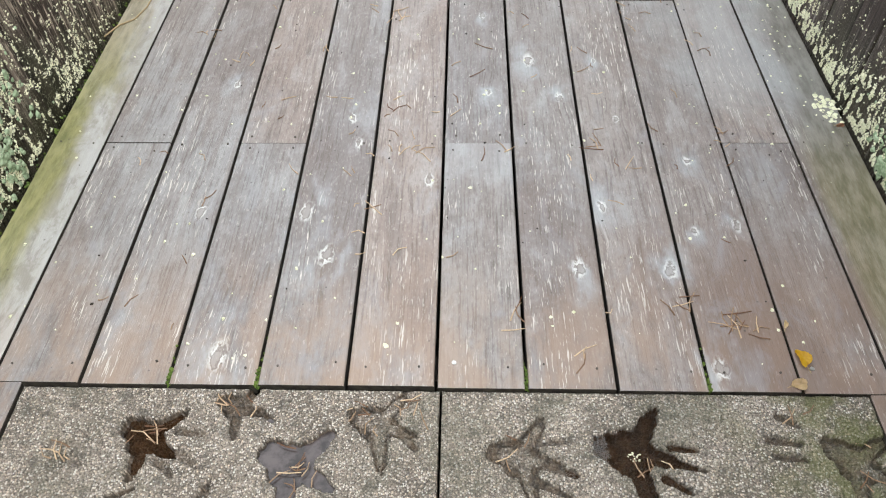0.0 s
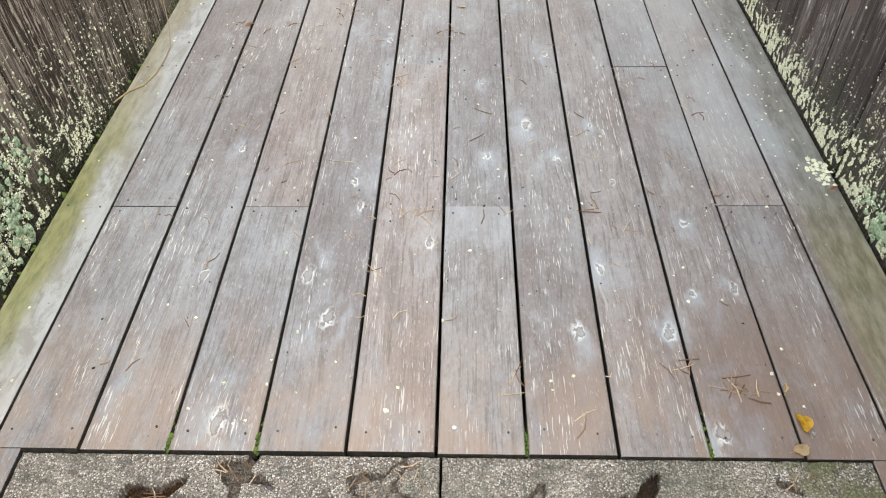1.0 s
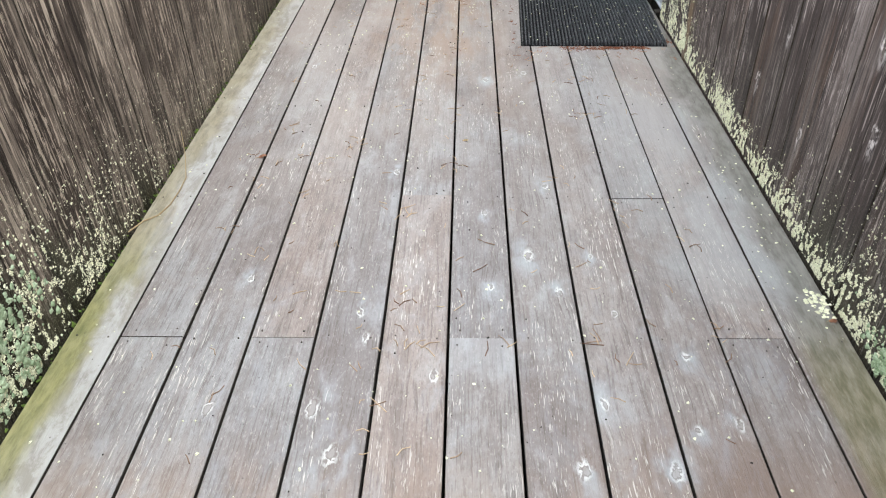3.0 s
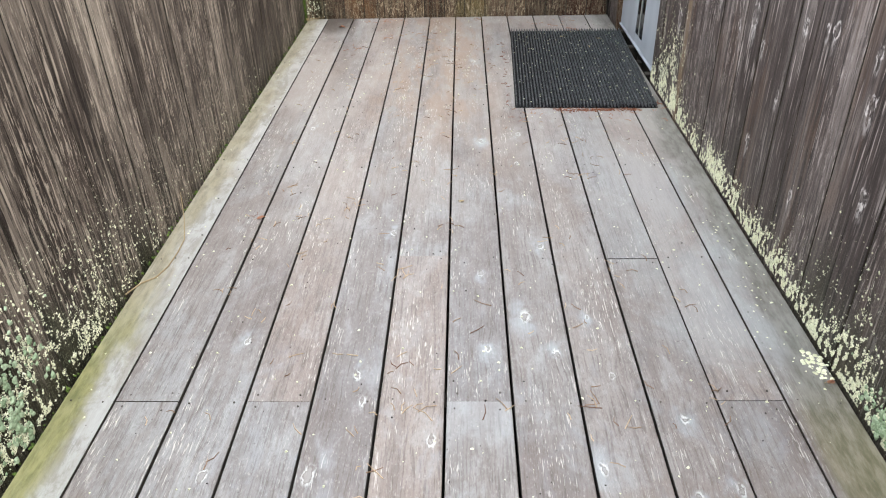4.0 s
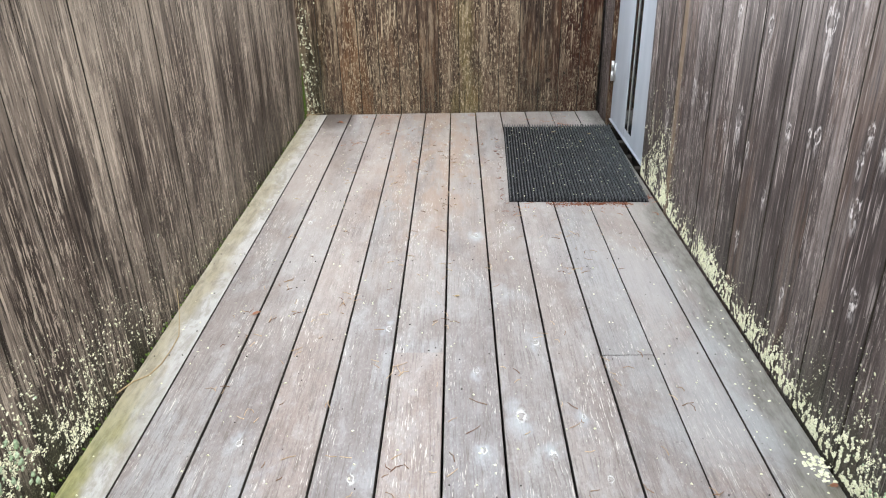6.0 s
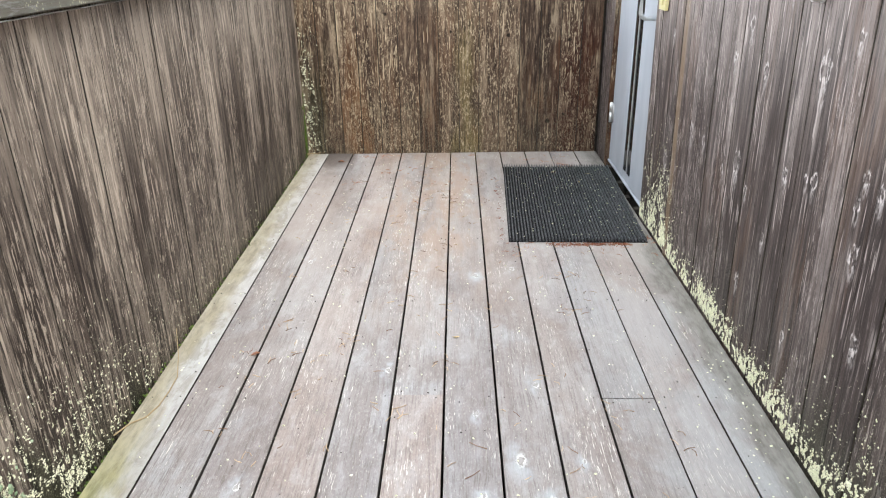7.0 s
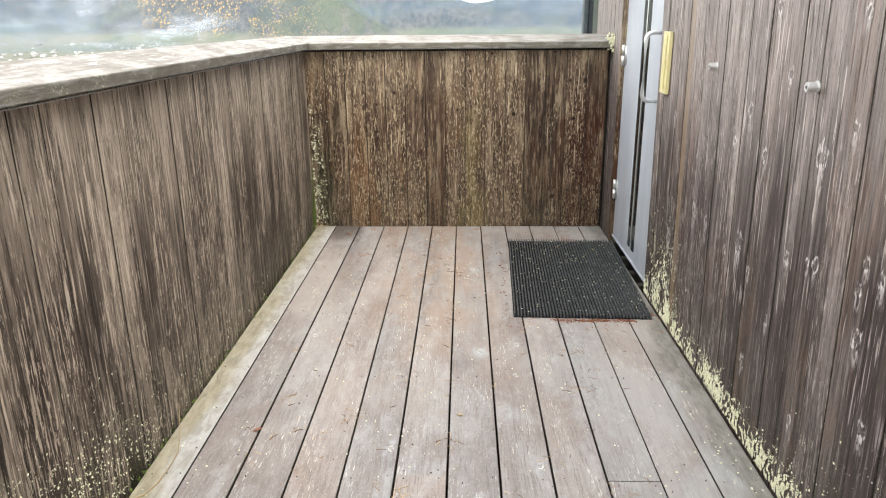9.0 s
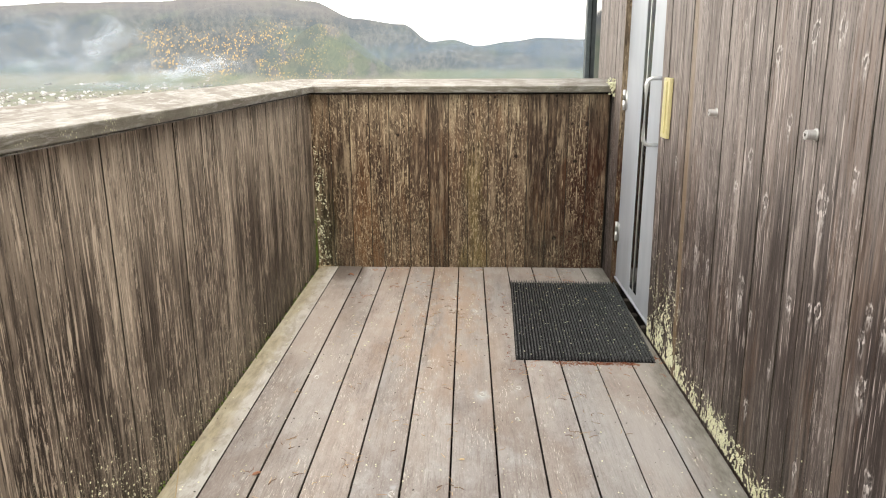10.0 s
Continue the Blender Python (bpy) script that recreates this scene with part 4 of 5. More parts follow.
part("outer_face", box(bmesh.new(), XL - 0.118, XL - 0.101, -1.35, YE + 0.12, -0.45, 1.06), LEFT_WOOD, wall)

wall = empty("wall_north", "low parapet wall of chipped dark-stained vertical boards", "parapet wall", "structure")
cladding(wall, [-0.885 + 0.1178 * i - 0.004 for i in range(16)], -0.3, 1.05, lambda a, b, j: pose(a, YE + j, 0), 0.02, END_WOOD)
part("backing", box(bmesh.new(), XL - 0.02, XR - 0.005, YE + 0.022, YE + 0.1, -0.35, 1.058), DARK, wall)
part("outer_face", box(bmesh.new(), XL - 0.1, XR - 0.005, YE + 0.121, YE + 0.138, -0.45, 1.06), END_WOOD, wall)


def cap_board(name, corners, thick):
    """a sloping board: four top corners"""
    bm = bmesh.new()
    top = [bm.verts.new(c) for c in corners]
    low = [bm.verts.new((c[0], c[1], c[2] - thick)) for c in corners]
    bm.faces.new(top)
    bm.faces.new(low[::-1])
    for i in range(4):
        bm.faces.new((top[i], low[i], low[(i + 1) % 4], top[(i + 1) % 4]))
    bmesh.ops.recalc_face_normals(bm, faces=bm.faces)
    long_edges = sorted(bm.edges, key=lambda e: -e.calc_length())[:4]
    bmesh.ops.bevel(bm, geom=long_edges, offset=0.004, segments=2, affect="EDGES", profile=0.5)
    # every face but the top takes the darker, browner tone
    for f in bm.faces:
        f.material_index = 0 if f.normal.z > 0.6 else 1
    return bm


ob = part("rail_cap", cap_board("rail_cap", [(-0.846, -1.35, 1.125), (-0.846, 3.668, 1.101), (-1.005, 3.855, 1.137), (-1.005, -1.35, 1.17)], 0.036), CAP, None)
ob.data.materials.append(CAP_SIDE)
tagged(ob, "bleached sloping wooden cap board on the parapet", "rail cap", "parapet caps")
ob = part("rail_cap", cap_board("rail_cap", [(-0.844, 3.669, 1.099), (0.893, 3.669, 1.099), (0.893, 3.855, 1.137), (-1.003, 3.857, 1.137)], 0.036), CAP_END, None)
ob.data.materials.append(CAP_SIDE)
tagged(ob, "bleached sloping wooden cap board on the parapet", "rail cap", "parapet caps")

# the building's wall with its door
D0, D1 = 2.685, 3.515
wall = empty("wall_east", "tall building wall of dark purple-brown vertical boards", "building wall", "structure")
LEAN = Matrix.Translation((0, 0, 1.3)) @ pose(0, 0, 0, -2.7) @ Matrix.Translation((0, 0, -1.3))
seams = [D0] + [2.585 - 0.1 * i for i in range(10)] + [1.545, 1.447, 1.338, 1.23, 1.113, 0.996, 0.879] + [0.775 - 0.104 * i for i in range(20)]
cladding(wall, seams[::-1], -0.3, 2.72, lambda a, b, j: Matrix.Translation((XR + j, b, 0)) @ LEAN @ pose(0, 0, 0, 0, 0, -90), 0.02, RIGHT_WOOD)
cladding(wall, marks(D1, 4.25, 0.0975, 0.0, 2), -0.3, 2.75, lambda a, b, j: pose(XR + j, b, 0, 0, 0, -90), 0.02, RIGHT_WOOD)
cladding(wall, marks(D0, D1, 0.0975, 0.0, 2), 2.12, 2.75, lambda a, b, j: pose(XR + j, b, 0, 0, 0, -90), 0.02, RIGHT_WOOD)
bm = bmesh.new()
box(bm, XR + 0.022, XR + 0.2, -1.35, D0 - 0.09, -0.35, 2.75)
box(bm, XR + 0.022, XR + 0.2, D1 + 0.002, 4.25, -0.35, 2.75)
box(bm, XR + 0.022, XR + 0.2, D0 - 0.09, D1 + 0.002, 2.12, 2.75)
box(bm, XR + 0.07, XR + 0.2, D0 - 0.09, D1 + 0.002, -0.35, -0.06)
part("backing", bm, DARK, wall)
for name, b6 in (("return_wall", (XR + 0.2, 4.6, -1.35, -1.2)), ("return_wall", (XR + 0.2, 4.6, 4.1, 4.25)), ("rear_wall", (4.6, 4.75, -1.35, 4.25))):
    part(name, box(bmesh.new(), *b6, -0.4, 2.75), RIGHT_WOOD, wall)

# plain walls that close the way behind
wall = part("wall_south", box(bmesh.new(), -0.88, 0.897, -1.5, -1.4, -0.4, 1.06), LEFT_WOOD, None)
tagged(wall, "plain dark wooden wall closing the deck", "wall", kind="structure")
ob = part("eaves", box(bmesh.new(), 0.9, 4.8, -1.45, 4.3, 2.752, 2.9, 0.01), DARK, None)
tagged(ob, "dark timber roof edge over the building wall", "roof", kind="structure")

# ---- the door ----
door = empty("door_1", "closed grey metal door with a steel pull handle", "door", "structure", (0, 0, 0))
XD = 0.925
part("leaf_stile", box(bmesh.new(), XD, XD + 0.045, 3.151, D1 - 0.012, 0.012, 2.08, 0.003), DOOR_GREY, door)
leaf = part("leaf_panel", box(bmesh.new(), XD, XD + 0.045, D0 - 0.085, 2.989, 0.012, 2.08, 0.003), DOOR_GREY, door)
bm = box(bmesh.new(), XD + 0.002, XD + 0.045, 2.99, 3.15, 0.012, 0.06, 0.002)
part("bottom_rail", bm, DOOR_GREY, door)
part("top_rail", box(bmesh.new(), XD + 0.002, XD + 0.045, 2.99, 3.15, 2.0, 2.08, 0.002), DOOR_GREY, door)
part("pane", box(bmesh.new(), XD + 0.003, XD + 0.01, 2.99, 3.15, 0.06, 2.0), GLASS, door, "narrow dark glass strip")
part("glazing_bar", box(bmesh.new(), XD - 0.001, XD + 0.0028, 3.062, 3.076, 0.06, 2.0, 0.002), STEEL, door, "slim metal bar")
part("room_side", box(bmesh.new(), XD + 0.05, XD + 0.06, D0 - 0.088, D1, -0.01, 2.1), SEAL, door)
part("sill", box(bmesh.new(), XD - 0.007, XD + 0.02, D0 - 0.06, D1 - 0.012, 0.003, 0.0105, 0.001), DOOR_GREY, door, "thin pale metal drip sill")
part("jamb", box(bmesh.new(), XR + 0.002, XD + 0.05, D1 - 0.01, D1 + 0.001, -0.1, 2.12), END_WOOD, door, "dark timber door jamb")
for z in (0.285, 1.03, 1.85):
    bm = rod(bmesh.new(), (XD - 0.012, D1 - 0.02, z - 0.055), (XD - 0.012, D1 - 0.02, z - 0.002), 0.0085, n=12)
    rod(bm, (XD - 0.012, D1 - 0.02, z + 0.002), (XD - 0.012, D1 - 0.02, z + 0.055), 0.0085, n=12)
    box(bm, XD - 0.006, XD - 0.001, D1 - 0.06, D1 - 0.022, z - 0.05, z + 0.05)
    part("hinge", bm, STEEL, door, "steel hinge", True)
HY = 2.785
pts = []
for i in range(7):
    a = math.pi / 2 * i / 6
    pts.append((XD - 0.037 - 0.03 * math.sin(a), HY, 1.165 - 0.03 + 0.03 * math.cos(a)))
pts = [(XD, HY, 1.165)] + pts + [(p[0], p[1], 0.865 + (1.165 - p[2])) for p in reversed(pts)] + [(XD, HY, 0.865)]
part("pull_handle", tube(bmesh.new(), pts, 0.0095, 14), STEEL, leaf, "bent stainless steel pull handle", True)
ob = part("lock_cylinder", rod(bmesh.new(), (XD - 0.012, HY - 0.07, 0.96), (XD + 0.002, HY - 0.07, 0.96), 0.016, n=20), SEAL, leaf, "dark round lock", True)

guard = empty("latch_guard", "pale yellow metal latch guard on the door jamb", "latch guard")
part("guard_plate", box(bmesh.new(), XR - 0.016, XR - 0.0015, 2.49, 2.585, 0.925, 1.174, 0.002, 2), CREAM, guard)
part("guard_rib", box(bmesh.new(), XR - 0.022, XR - 0.0162, 2.52, 2.55, 0.945, 1.16, 0.002, 2), CREAM, guard, "raised pale yellow rib")
for z in (0.937, 1.167):
    part("screw", rod(bmesh.new(), (XR - 0.0155, 2.565, z), (XR - 0.0172, 2.565, z), 0.0035, n=12), STEEL, guard, "steel screw head")

# blocks under the threshold
for y in (2.715, 3.12, 3.4):
    ob = part("threshold_block", box(bmesh.new(), 0.893, 0.945, y - 0.02, y + 0.02, -0.16, -0.004, 0.003), DARK, None)
    tagged(ob, "dark wooden block under the door sill", "block", "threshold blocks")


def wall_stud(y, z):
    root = empty("wall_stud", "short round stainless steel stud on the boards", "stud", "", (XR - 0.0, y, z), "studs on the wall")
    bm = rod(bmesh.new(), (0, 0, 0), (-0.027, 0, 0), 0.0125, n=28)
    bmesh.ops.bevel(bm, geom=[e for e in bm.edges if len(e.link_faces) == 2 and max(len(f.verts) for f in e.link_faces) > 4], offset=0.0015, segments=2, affect="EDGES")
    part("stud_body", bm, STEEL, root, smooth=False)
    part("socket", rod(bmesh.new(), (-0.0265, 0, 0), (-0.0276, 0, 0), 0.004, n=14), SEAL, root, "dark screw socket")
    part("washer", rod(bmesh.new(), (0.0, 0, 0), (-0.003, 0, 0), 0.0155, n=28), STEEL, root)


wall_stud(1.945, 1.074)
wall_stud(1.228, 1.073)

# the window of the building past the parapet
win = empty("window_1", "building window with a dark grey-green frame", "window", "structure")
part("window_frame", box(bmesh.new(), 0.868, 0.9, 4.62, 4.7, 0.2, 2.75, 0.004), FRAME_GREEN, win)
part("pane", box(bmesh.new(), 0.9, 0.908, 4.252, 4.625, 0.2, 2.75), GLASS, win)

# ---- the rubber mat ----
mat_root = empty("door_mat", "black ribbed rubber mat lying on the deck by the door", "door mat", "", (0.577, 2.828, 0.001))
mat_root.rotation_euler = (0, 0, radians(-2.1))
MW, ML = 0.592, 1.085
part("mat_base", box(bmesh.new(), -MW / 2, MW / 2, -ML / 2, ML / 2, 0, 0.005, 0.002), RUBBER, mat_root)
bm = bmesh.new()
N_RIB = 42
pitch = MW / N_RIB
prof = [(-0.0028, 0.004), (-0.0021, 0.0175), (-0.0012, 0.019), (0.0012, 0.019), (0.0021, 0.0175), (0.0028, 0.004)]
a = [bm.verts.new((x, -ML / 2, z)) for x, z in prof]
b = [bm.verts.new((x, ML / 2, z)) for x, z in prof]
for k in range(6):
    bm.faces.new((a[k], a[(k + 1) % 6], b[(k + 1) % 6], b[k]))
bm.faces.new(a[::-1])
bm.faces.new(b)
bmesh.ops.recalc_face_normals(bm, faces=bm.faces)
RIB = mesh_of("rib", bm, DUSTY_LIT)
for i in range(N_RIB):
    shared("rib", RIB, mat_root, pose((i + 0.5) * pitch - MW / 2, 0, 0))


# ---- lichen and moss on the walls ----
def crust(name, label, spots, material, kind_word="lichen"):
    """spots: place, outward way, radius; each a small lumpy disc"""
    r = random.Random(len(spots))
    verts, faces = [], []
    for (p, out, rad) in spots:
        out = Vector(out)
        q = out.to_track_quat("Z", "Y")
        n = 5 if rad < 0.003 else 8
        base = len(verts)
        a0 = r.uniform(0, 6)
        h = rad * r.uniform(0.25, 0.6)
        for k in range(n):
            a = a0 + 2 * math.pi * k / n
            rr = rad * r.uniform(0.45, 1.3)
            verts.append(Vector(p) + q @ Vector((rr * math.cos(a), rr * math.sin(a), -0.0006)))
        for k in range(n):
            a = a0 + 2 * math.pi * (k + 0.5) / n
            rr = rad * r.uniform(0.35, 0.6)
            verts.append(Vector(p) + q @ Vector((rr * math.cos(a), rr * math.sin(a), h * r.uniform(0.7, 1.1))))
        for k in range(n):
            k2 = (k + 1) % n
            faces.append((base + k, base + k2, base + n + k))
            faces.append((base + k2, base + n + k2, base + n + k))
        faces.append(tuple(base + n + k for k in range(n)))
    me = bpy.data.meshes.new(name)
    me.from_pydata([tuple(v) for v in verts], [], faces)
    me.materials.append(material)
    ob = new(name, me)
    return tagged(ob, label, kind_word, kind="stuff")


def scatter(count, seed, density, ya, yb, zb, put_at, out, r0, r1):
    r = random.Random(seed)
    got, tries = [], 0
    while len(got) < count and tries < count * 25:
        tries += 1
        y, z = r.uniform(ya, yb), r.uniform(0, zb)
        k = density(y, z) * max(0.0, 0.2 + 1.0 * noise.noise(Vector((y * 14, z * 9, seed))) + 1.5 * noise.noise(Vector((y * 75, z * 46, seed + 3))))
        if r.random() < k:
            got.append((put_at(y, z), out, r0 + (r1 - r0) * r.random() ** 3))
    return got


def left_density(y, z):
    near = math.exp(-((y - 0.42) / 0.3) ** 2) * math.exp(-(z / 0.19) ** 2) * 1.3
    mid = math.exp(-((y - 0.85) / 0.4) ** 2) * math.exp(-(z / 0.2) ** 2) * 0.16
    low = math.exp(-(z / 0.1) ** 2) * 0.04
    return near + mid + low


crust("lichen_patch", "pale crusty lichen spreading over the parapet's foot", scatter(22000, 21, left_density, -0.1, 2.6, 0.75, lambda y, z: (XL + 0.0012, y, z), (1, 0, 0), 0.0007, 0.0036), LICHEN)
crust("lichen_patch", "grey-green leafy lichen low on the parapet", scatter(900, 22, lambda y, z: math.exp(-((y - 0.4) / 0.13) ** 2) * math.exp(-((z - 0.13) / 0.11) ** 2), 0, 0.9, 0.5, lambda y, z: (XL + 0.003, y, z), (1, 0, 0), 0.003, 0.011), LICHEN_GREEN)


def right_density(y, z):
    strip = math.exp(-(z / (0.055 + 0.04 * noise.noise(Vector((y * 5, 0, 0))))) ** 2) * 2.2
    up = math.exp(-((y - 0.5) / 0.28) ** 2) * math.exp(-(z / 0.16) ** 2) * 0.6
    far = math.exp(-((y - 2.35) / 0.16) ** 2) * math.exp(-(z / 0.22) ** 2) * 0.6
    return strip + up + far


crust("lichen_patch", "pale crusty lichen along the foot of the building wall", scatter(30000, 23, right_density, 0.1, 2.62, 0.6, lambda y, z: (XR - 0.0016, y, z), (-1, 0, 0), 0.0007, 0.0036), LICHEN)
crust("lichen_patch", "grey-green leafy lichen low on the building wall", scatter(700, 25, lambda y, z: math.exp(-((y - 0.42) / 0.12) ** 2) * math.exp(-((z - 0.03) / 0.07) ** 2), 0, 0.9, 0.4, lambda y, z: (XR - 0.003, y, z), (-1, 0, 0), 0.003, 0.01), LICHEN_GREEN)
crust("lichen_patch", "pale lichen in the corner of the parapets", scatter(700, 24, lambda y, z: math.exp(-((y) / 0.05) ** 2) * 0.9, 0, 0.2, 0.75, lambda y, z: (XL + 0.01 + y, YE - 0.002, z), (0, -1, 0), 0.001, 0.0048), LICHEN)
r = random.Random(4)
tuft = [((0.894 - abs(r.gauss(0, 0.018)), 3.67 + r.uniform(-0.006, 0.02), 1.095 + r.gauss(0, 0.02)), (r.uniform(-1, 1), -1, r.uniform(-0.3, 1)), r.uniform(0.003, 0.009)) for _ in range(120)]
crust("lichen_tuft", "pale lichen tuft at the end of the cap", tuft, LICHEN)
moss = [((XL + abs(r.gauss(0, 0.006)) + 0.006, r.uniform(0.2, 3.7), r.uniform(-0.012, 0.004)), (0.7, 0, 1), r.uniform(0.002, 0.006)) for _ in range(250)]
moss += [((XL + 0.008, YE - 0.01 - abs(r.gauss(0, 0.03)), abs(r.gauss(0, 0.14))), (1, 0, 0.2), r.uniform(0.002, 0.007)) for _ in range(350)]
for k in (-3, -2, 1, 3):
    moss += [((k * P + r.uniform(-0.0035, 0.0035), abs(r.gauss(0, 0.03)), r.uniform(-0.008, -0.001)), (0, 0, 1), r.uniform(0.0015, 0.004)) for _ in range(45)]
crust("moss", "green moss in the joints and along the wall", moss, MOSS, "moss")
flat = [((r.gauss(0.862, 0.012), r.gauss(0.715, 0.03), 0.0006), (0, 0, 1), r.uniform(0.002, 0.008)) for _ in range(60)]
flat += [((r.uniform(0.78, 0.88), r.uniform(0.5, 1.4), 0.0006), (0, 0, 1), r.uniform(0.001, 0.005)) for _ in range(60)]
crust("lichen_spots", "flat white lichen spots on a deck board", flat, LICHEN)


# ---- litter ----
def needle_heap(name, label, spots, material, seed, length=0.045):
    r = random.Random(seed)
    bm = bmesh.new()
    for x, y, z, count, wide in spots:
        for _ in range(count):
            cx, cy, a = x + r.gauss(0, wide), y + r.gauss(0, wide), r.uniform(0, math.pi)
            n = length * r.uniform(0.5, 1.2) / 2
            lift = r.uniform(0.001, 0.004)
            bend = r.uniform(-0.006, 0.006)
            dx, dy = math.cos(a), math.sin(a)
            tube(bm, [(cx - n * dx, cy - n * dy, z + 0.001), (cx - bend * dy, cy + bend * dx, z + lift), (cx + n * dx, cy + n * dy, z + 0.0014)], 0.0013, 5, 0.0008)
    return tagged(part(name, bm, material, None), label, "needles", kind="stuff")


needle_heap("pine_needles", "dry brown pine needles scattered on the deck",
            [(-0.13, 1.087, 0, 5, 0.02), (0.091, 0.955, 0, 1, 0), (0.075, 0.845, 0, 1, 0), (0.327, 0.591, 0, 4, 0.008), (0.388, 0.53, 0, 3, 0.012), (-0.049, 0.571, 0, 4, 0.02),
             (0.116, 0.568, 0, 3, 0.02), (-0.144, 0.397, 0, 2, 0.005), (-0.317, 0.514, 0, 1, 0), (0.135, 0.143, 0, 4, 0.015), (0.454, 0.177, 0, 5, 0.02), (0.527, 0.123, 0, 13, 0.02),
             (0.255, 0.052, 0, 3, 0.01)], NEEDLE, 31)
needle_heap("pine_needles", "sparse dry pine needles on the boards", [(r.uniform(-0.7, 0.7), r.uniform(0.1, 3.4), 0, 1, 0.01) for _ in range(110)], NEEDLE, 32, 0.028)
needle_heap("pine_needles", "dry pine needles lying in the slab's prints",
            [(-0.59, -0.115, TOP, 6, 0.014), (-0.455, -0.085, TOP - 0.009, 9, 0.02), (-0.335, -0.04, TOP - 0.006, 9, 0.016), (-0.225, -0.14, TOP - 0.007, 12, 0.025), (-0.12, -0.055, TOP - 0.005, 8, 0.015),
             (-0.03, -0.03, TOP, 6, 0.02), (0.13, -0.12, TOP - 0.004, 4, 0.02), (0.34, -0.12, TOP - 0.009, 5, 0.025), (0.66, -0.12, TOP - 0.006, 4, 0.02), (0.6, -0.03, TOP, 3, 0.02)], NEEDLE, 33, 0.035)
needle_heap("needle_litter", "red-brown needle litter along the edge of the mat", [(r.uniform(0.42, 0.78), 2.265 + r.gauss(0, 0.008), 0, 1, 0.004) for _ in range(150)] + [(0.86, 2.33, 0, 8, 0.012)] + [(0.24, r.uniform(2.3, 3.2), 0, 1, 0.008) for _ in range(25)], NEEDLE_RED, 34, 0.022)


def leaf(name, label, x, y, z, size, turn, material, slim=0.75):
    bm = bmesh.new()
    out = []
    r = random.Random(int(x * 1000))
    for k in range(16):
        a = 2 * math.pi * k / 16
        rr = size * (1 + 0.14 * math.sin(3 * a) + r.uniform(-0.12, 0.12)) * (1.2 if k == 0 else 1)
        out.append(Vector((rr * math.cos(a), rr * slim * math.sin(a), 0.35 * size * (math.sin(a) ** 2) + r.uniform(0, 0.12) * size)))
    m = pose(x, y, z, 0, 0, turn)
    mid = bm.verts.new(m @ Vector((0, 0, 0.002)))
    ring = [bm.verts.new(m @ v) for v in out]
    for a, b in zip(ring, ring[1:] + ring[:1]):
        bm.faces.new((mid, a, b))
    bmesh.ops.solidify(bm, geom=bm.faces[:], thickness=0.0004)
    root = empty(name, label, "leaf")
    part("blade", bm, material, root)
    stem = [Vector((-size * 0.9, 0, 0.001)), Vector((-size * 1.4, 0.15 * size, 0.004)), Vector((-size * 1.9, 0.1 * size, 0.003))]
    part("stem", tube(bmesh.new(), [m @ v for v in stem], 0.0007, 5), TWIG, root, "thin dry stem")
    return root


leaf("fallen_leaf", "small yellow autumn leaf lying on the deck boards", 0.616, 0.062, 0.002, 0.016, 100, YELLOW)
leaf("fallen_leaf", "small beige dead leaf at the deck's front edge", 0.597, 0.012, 0.002, 0.013, 20, BEIGE, 0.8)
leaf("fallen_leaf", "tiny olive leaf scrap in a board gap", 0.606, 0.13, 0.001, 0.009, 70, BEIGE, 0.4)
leaf("fallen_leaf", "curled russet dead leaf on the deck", -0.605, 1.4, 0.002, 0.014, 40, RUSSET, 0.6)
leaf("fallen_leaf", "small yellow leaf scrap on the deck", 0.036, 1.5, 0.001, 0.008, 10, BEIGE, 0.7)
leaf("fallen_leaf", "rust-coloured leaf on the dark board end", -0.645, 3.52, 0.002, 0.02, 160, RUSSET, 0.5)
for x, y in ((0.56, 3.22), (0.68, 3.05), (0.75, 3.18)):
    leaf("mat_litter", "pale scrap lying on the rubber mat", x, y, 0.0195, 0.009, 30 + 900 * x, BEIGE, 0.5)

stalk = part("dry_stalk", tube(bmesh.new(), [(-0.883, 0.995, 0.003), (-0.86, 1.045, 0.004), (-0.828, 1.075, 0.003), (-0.812, 1.13, 0.003), (-0.808, 1.2, 0.004), (-0.81, 1.27, 0.006), (-0.835, 1.36, 0.03), (-0.868, 1.45, 0.07)], 0.0022, 7, 0.0012), TWIG, None, smooth=True)
tagged(stalk, "thin curved dry stalk lying by the parapet", "stalk")
r = random.Random(9)
grass = bmesh.new()
for _ in range(16):
    x, y = XL + abs(r.gauss(0, 0.03)) + 0.008, YE - 0.03 - abs(r.gauss(0, 0.02))
    tube(grass, [(x, y, 0.0), (x + r.gauss(0, 0.012), y - r.random() * 0.01, 0.012), (x + r.gauss(0, 0.03), y - r.random() * 0.02, 0.016)], 0.001, 4, 0.0005)
tagged(part("dry_grass", grass, TWIG, None), "wisps of dry grass in the deck's corner", "grass", kind="stuff")
r = random.Random(77)
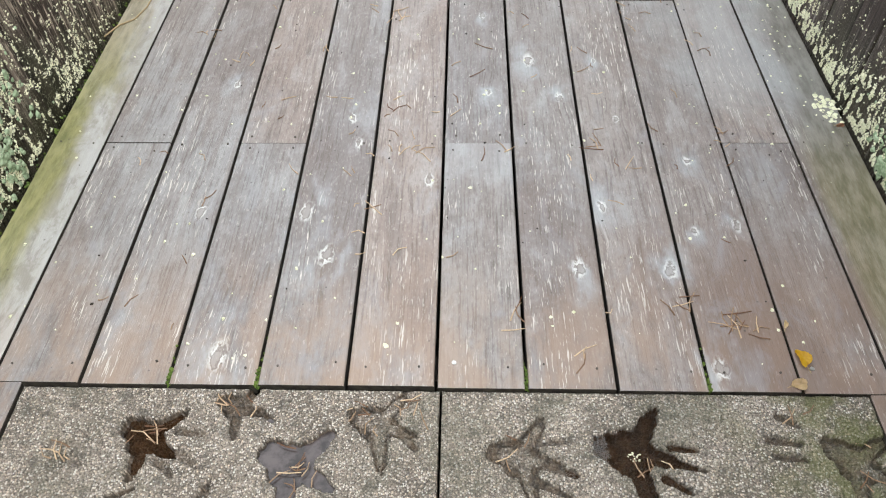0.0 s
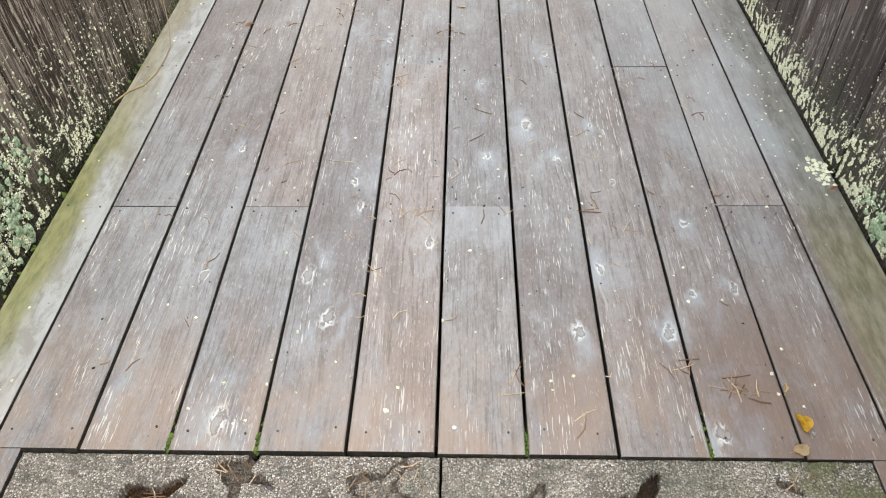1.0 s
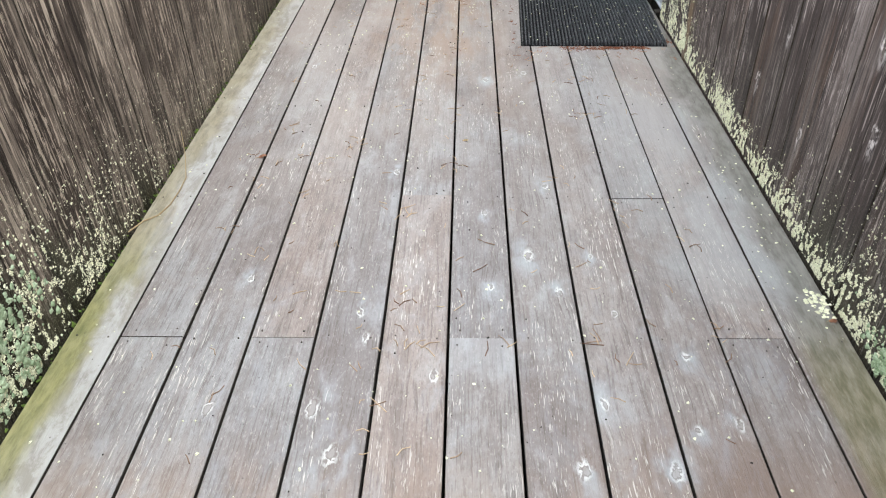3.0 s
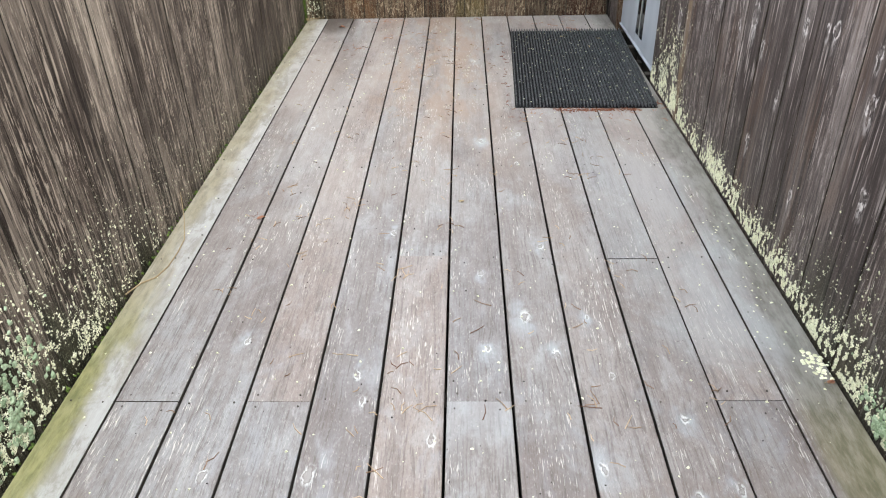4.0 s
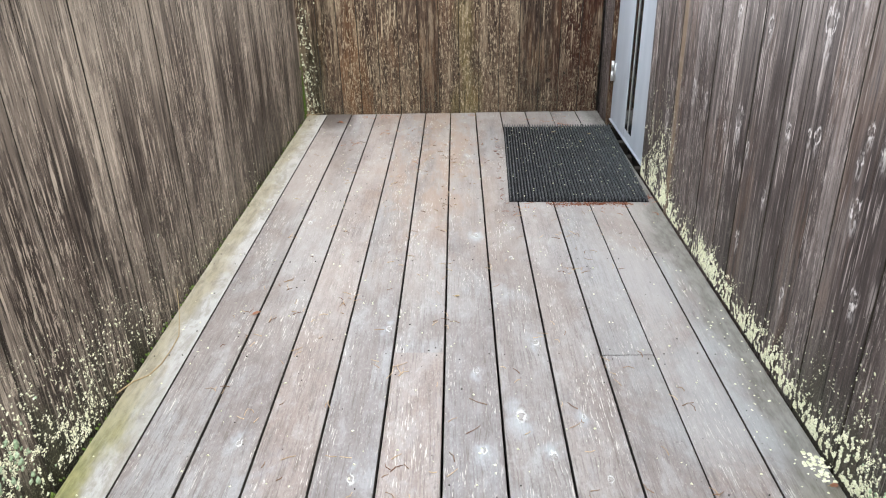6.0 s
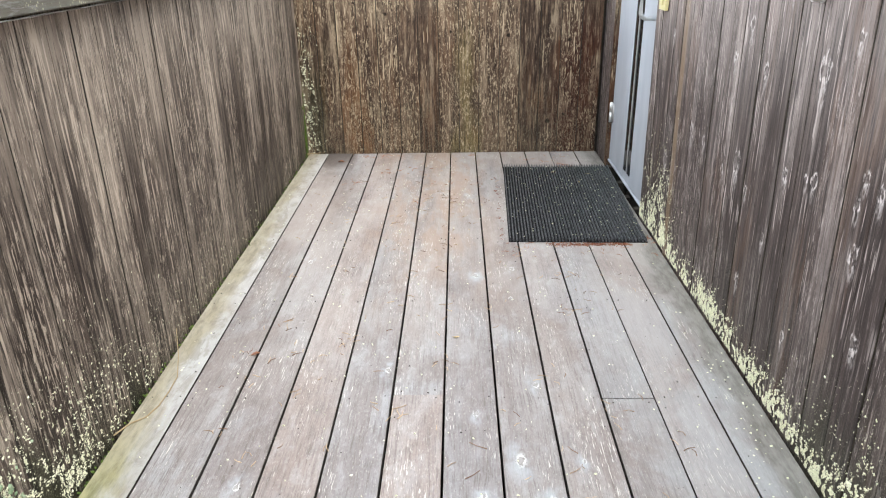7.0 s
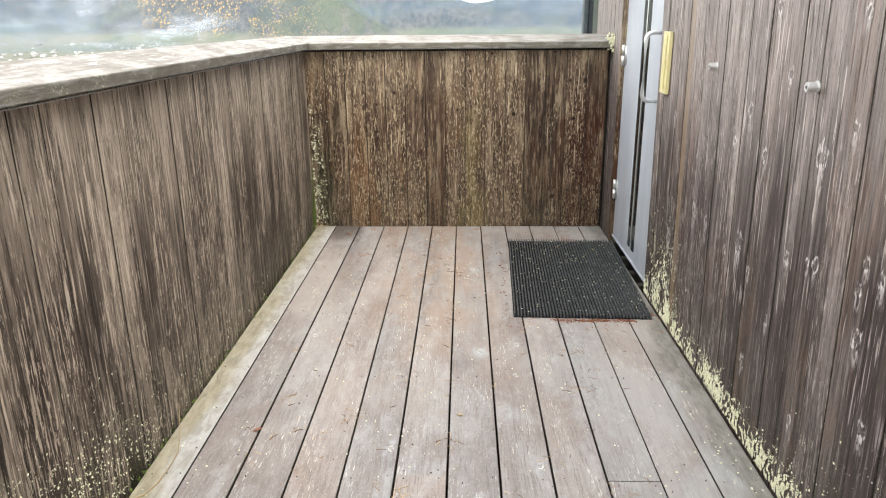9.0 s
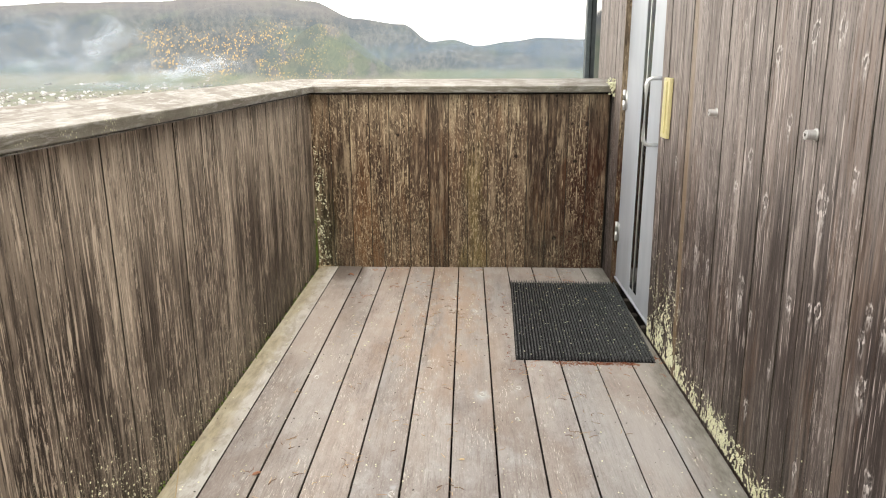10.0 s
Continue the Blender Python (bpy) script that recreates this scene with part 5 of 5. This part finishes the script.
drift = [(r.uniform(-0.6, 0.7), 3.66 - abs(r.gauss(0, 0.35)), 0.0, r.randint(3, 8), r.uniform(0.02, 0.05)) for _ in range(16)]
drift += [(0.58 + r.uniform(-0.3, 0.3), 2.26 + r.uniform(-0.03, 0.03), 0.0, r.randint(4, 9), 0.035) for _ in range(5)]
needle_heap("pine_needles", "russet pine needles drifted against the end wall and mat", drift, RUSSET, 78, 0.03)
strewn = [(r.randint(-4, 4) * P + r.gauss(0, 0.02), r.uniform(0.5, 3.0), 0.0, r.randint(1, 4), 0.03) for _ in range(80)]
needle_heap("pine_needles", "brown pine needles strewn along the deck joints", strewn, NEEDLE, 79, 0.03)
r = random.Random(12)
crumbs = [((0.577 + r.uniform(-0.28, 0.28), 2.828 + r.uniform(-0.52, 0.52), 0.0195), (r.uniform(-0.3, 0.3), r.uniform(-0.3, 0.3), 1), r.uniform(0.0012, 0.0045)) for _ in range(260)]
crust("mat_crumbs", "pale crumbs of leaf and lichen on the rubber mat", crumbs, LICHEN, "crumbs")
scraps = [((r.uniform(-0.85, 0.85), r.uniform(0.05, 3.65), 0.0012), (r.uniform(-0.2, 0.2), r.uniform(-0.2, 0.2), 1), r.uniform(0.001, 0.0042)) for _ in range(650)]
crust("deck_crumbs", "pale crumbs of lichen strewn over the deck", scraps, LICHEN, "crumbs")
bits = [((r.uniform(-0.85, 0.85), r.uniform(0.05, 3.65), 0.0012), (r.uniform(-0.2, 0.2), r.uniform(-0.2, 0.2), 1), r.uniform(0.001, 0.0032)) for _ in range(220)]
crust("bark_bits", "dark bits of bark strewn over the deck", bits, DARK, "litter")
bit = [((0.313 + r.gauss(0, 0.0045), -0.108 + r.gauss(0, 0.0035), TOP - 0.012), (0, 0, 1), r.uniform(0.001, 0.0028)) for _ in range(20)]
crust("lichen_flake", "white flake of lichen floating in a print", bit, LICHEN)
leaf("fallen_leaf", "tiny russet leaf scrap by the wall", 0.872, 0.655, 0.001, 0.009, 15, RUSSET, 0.7)
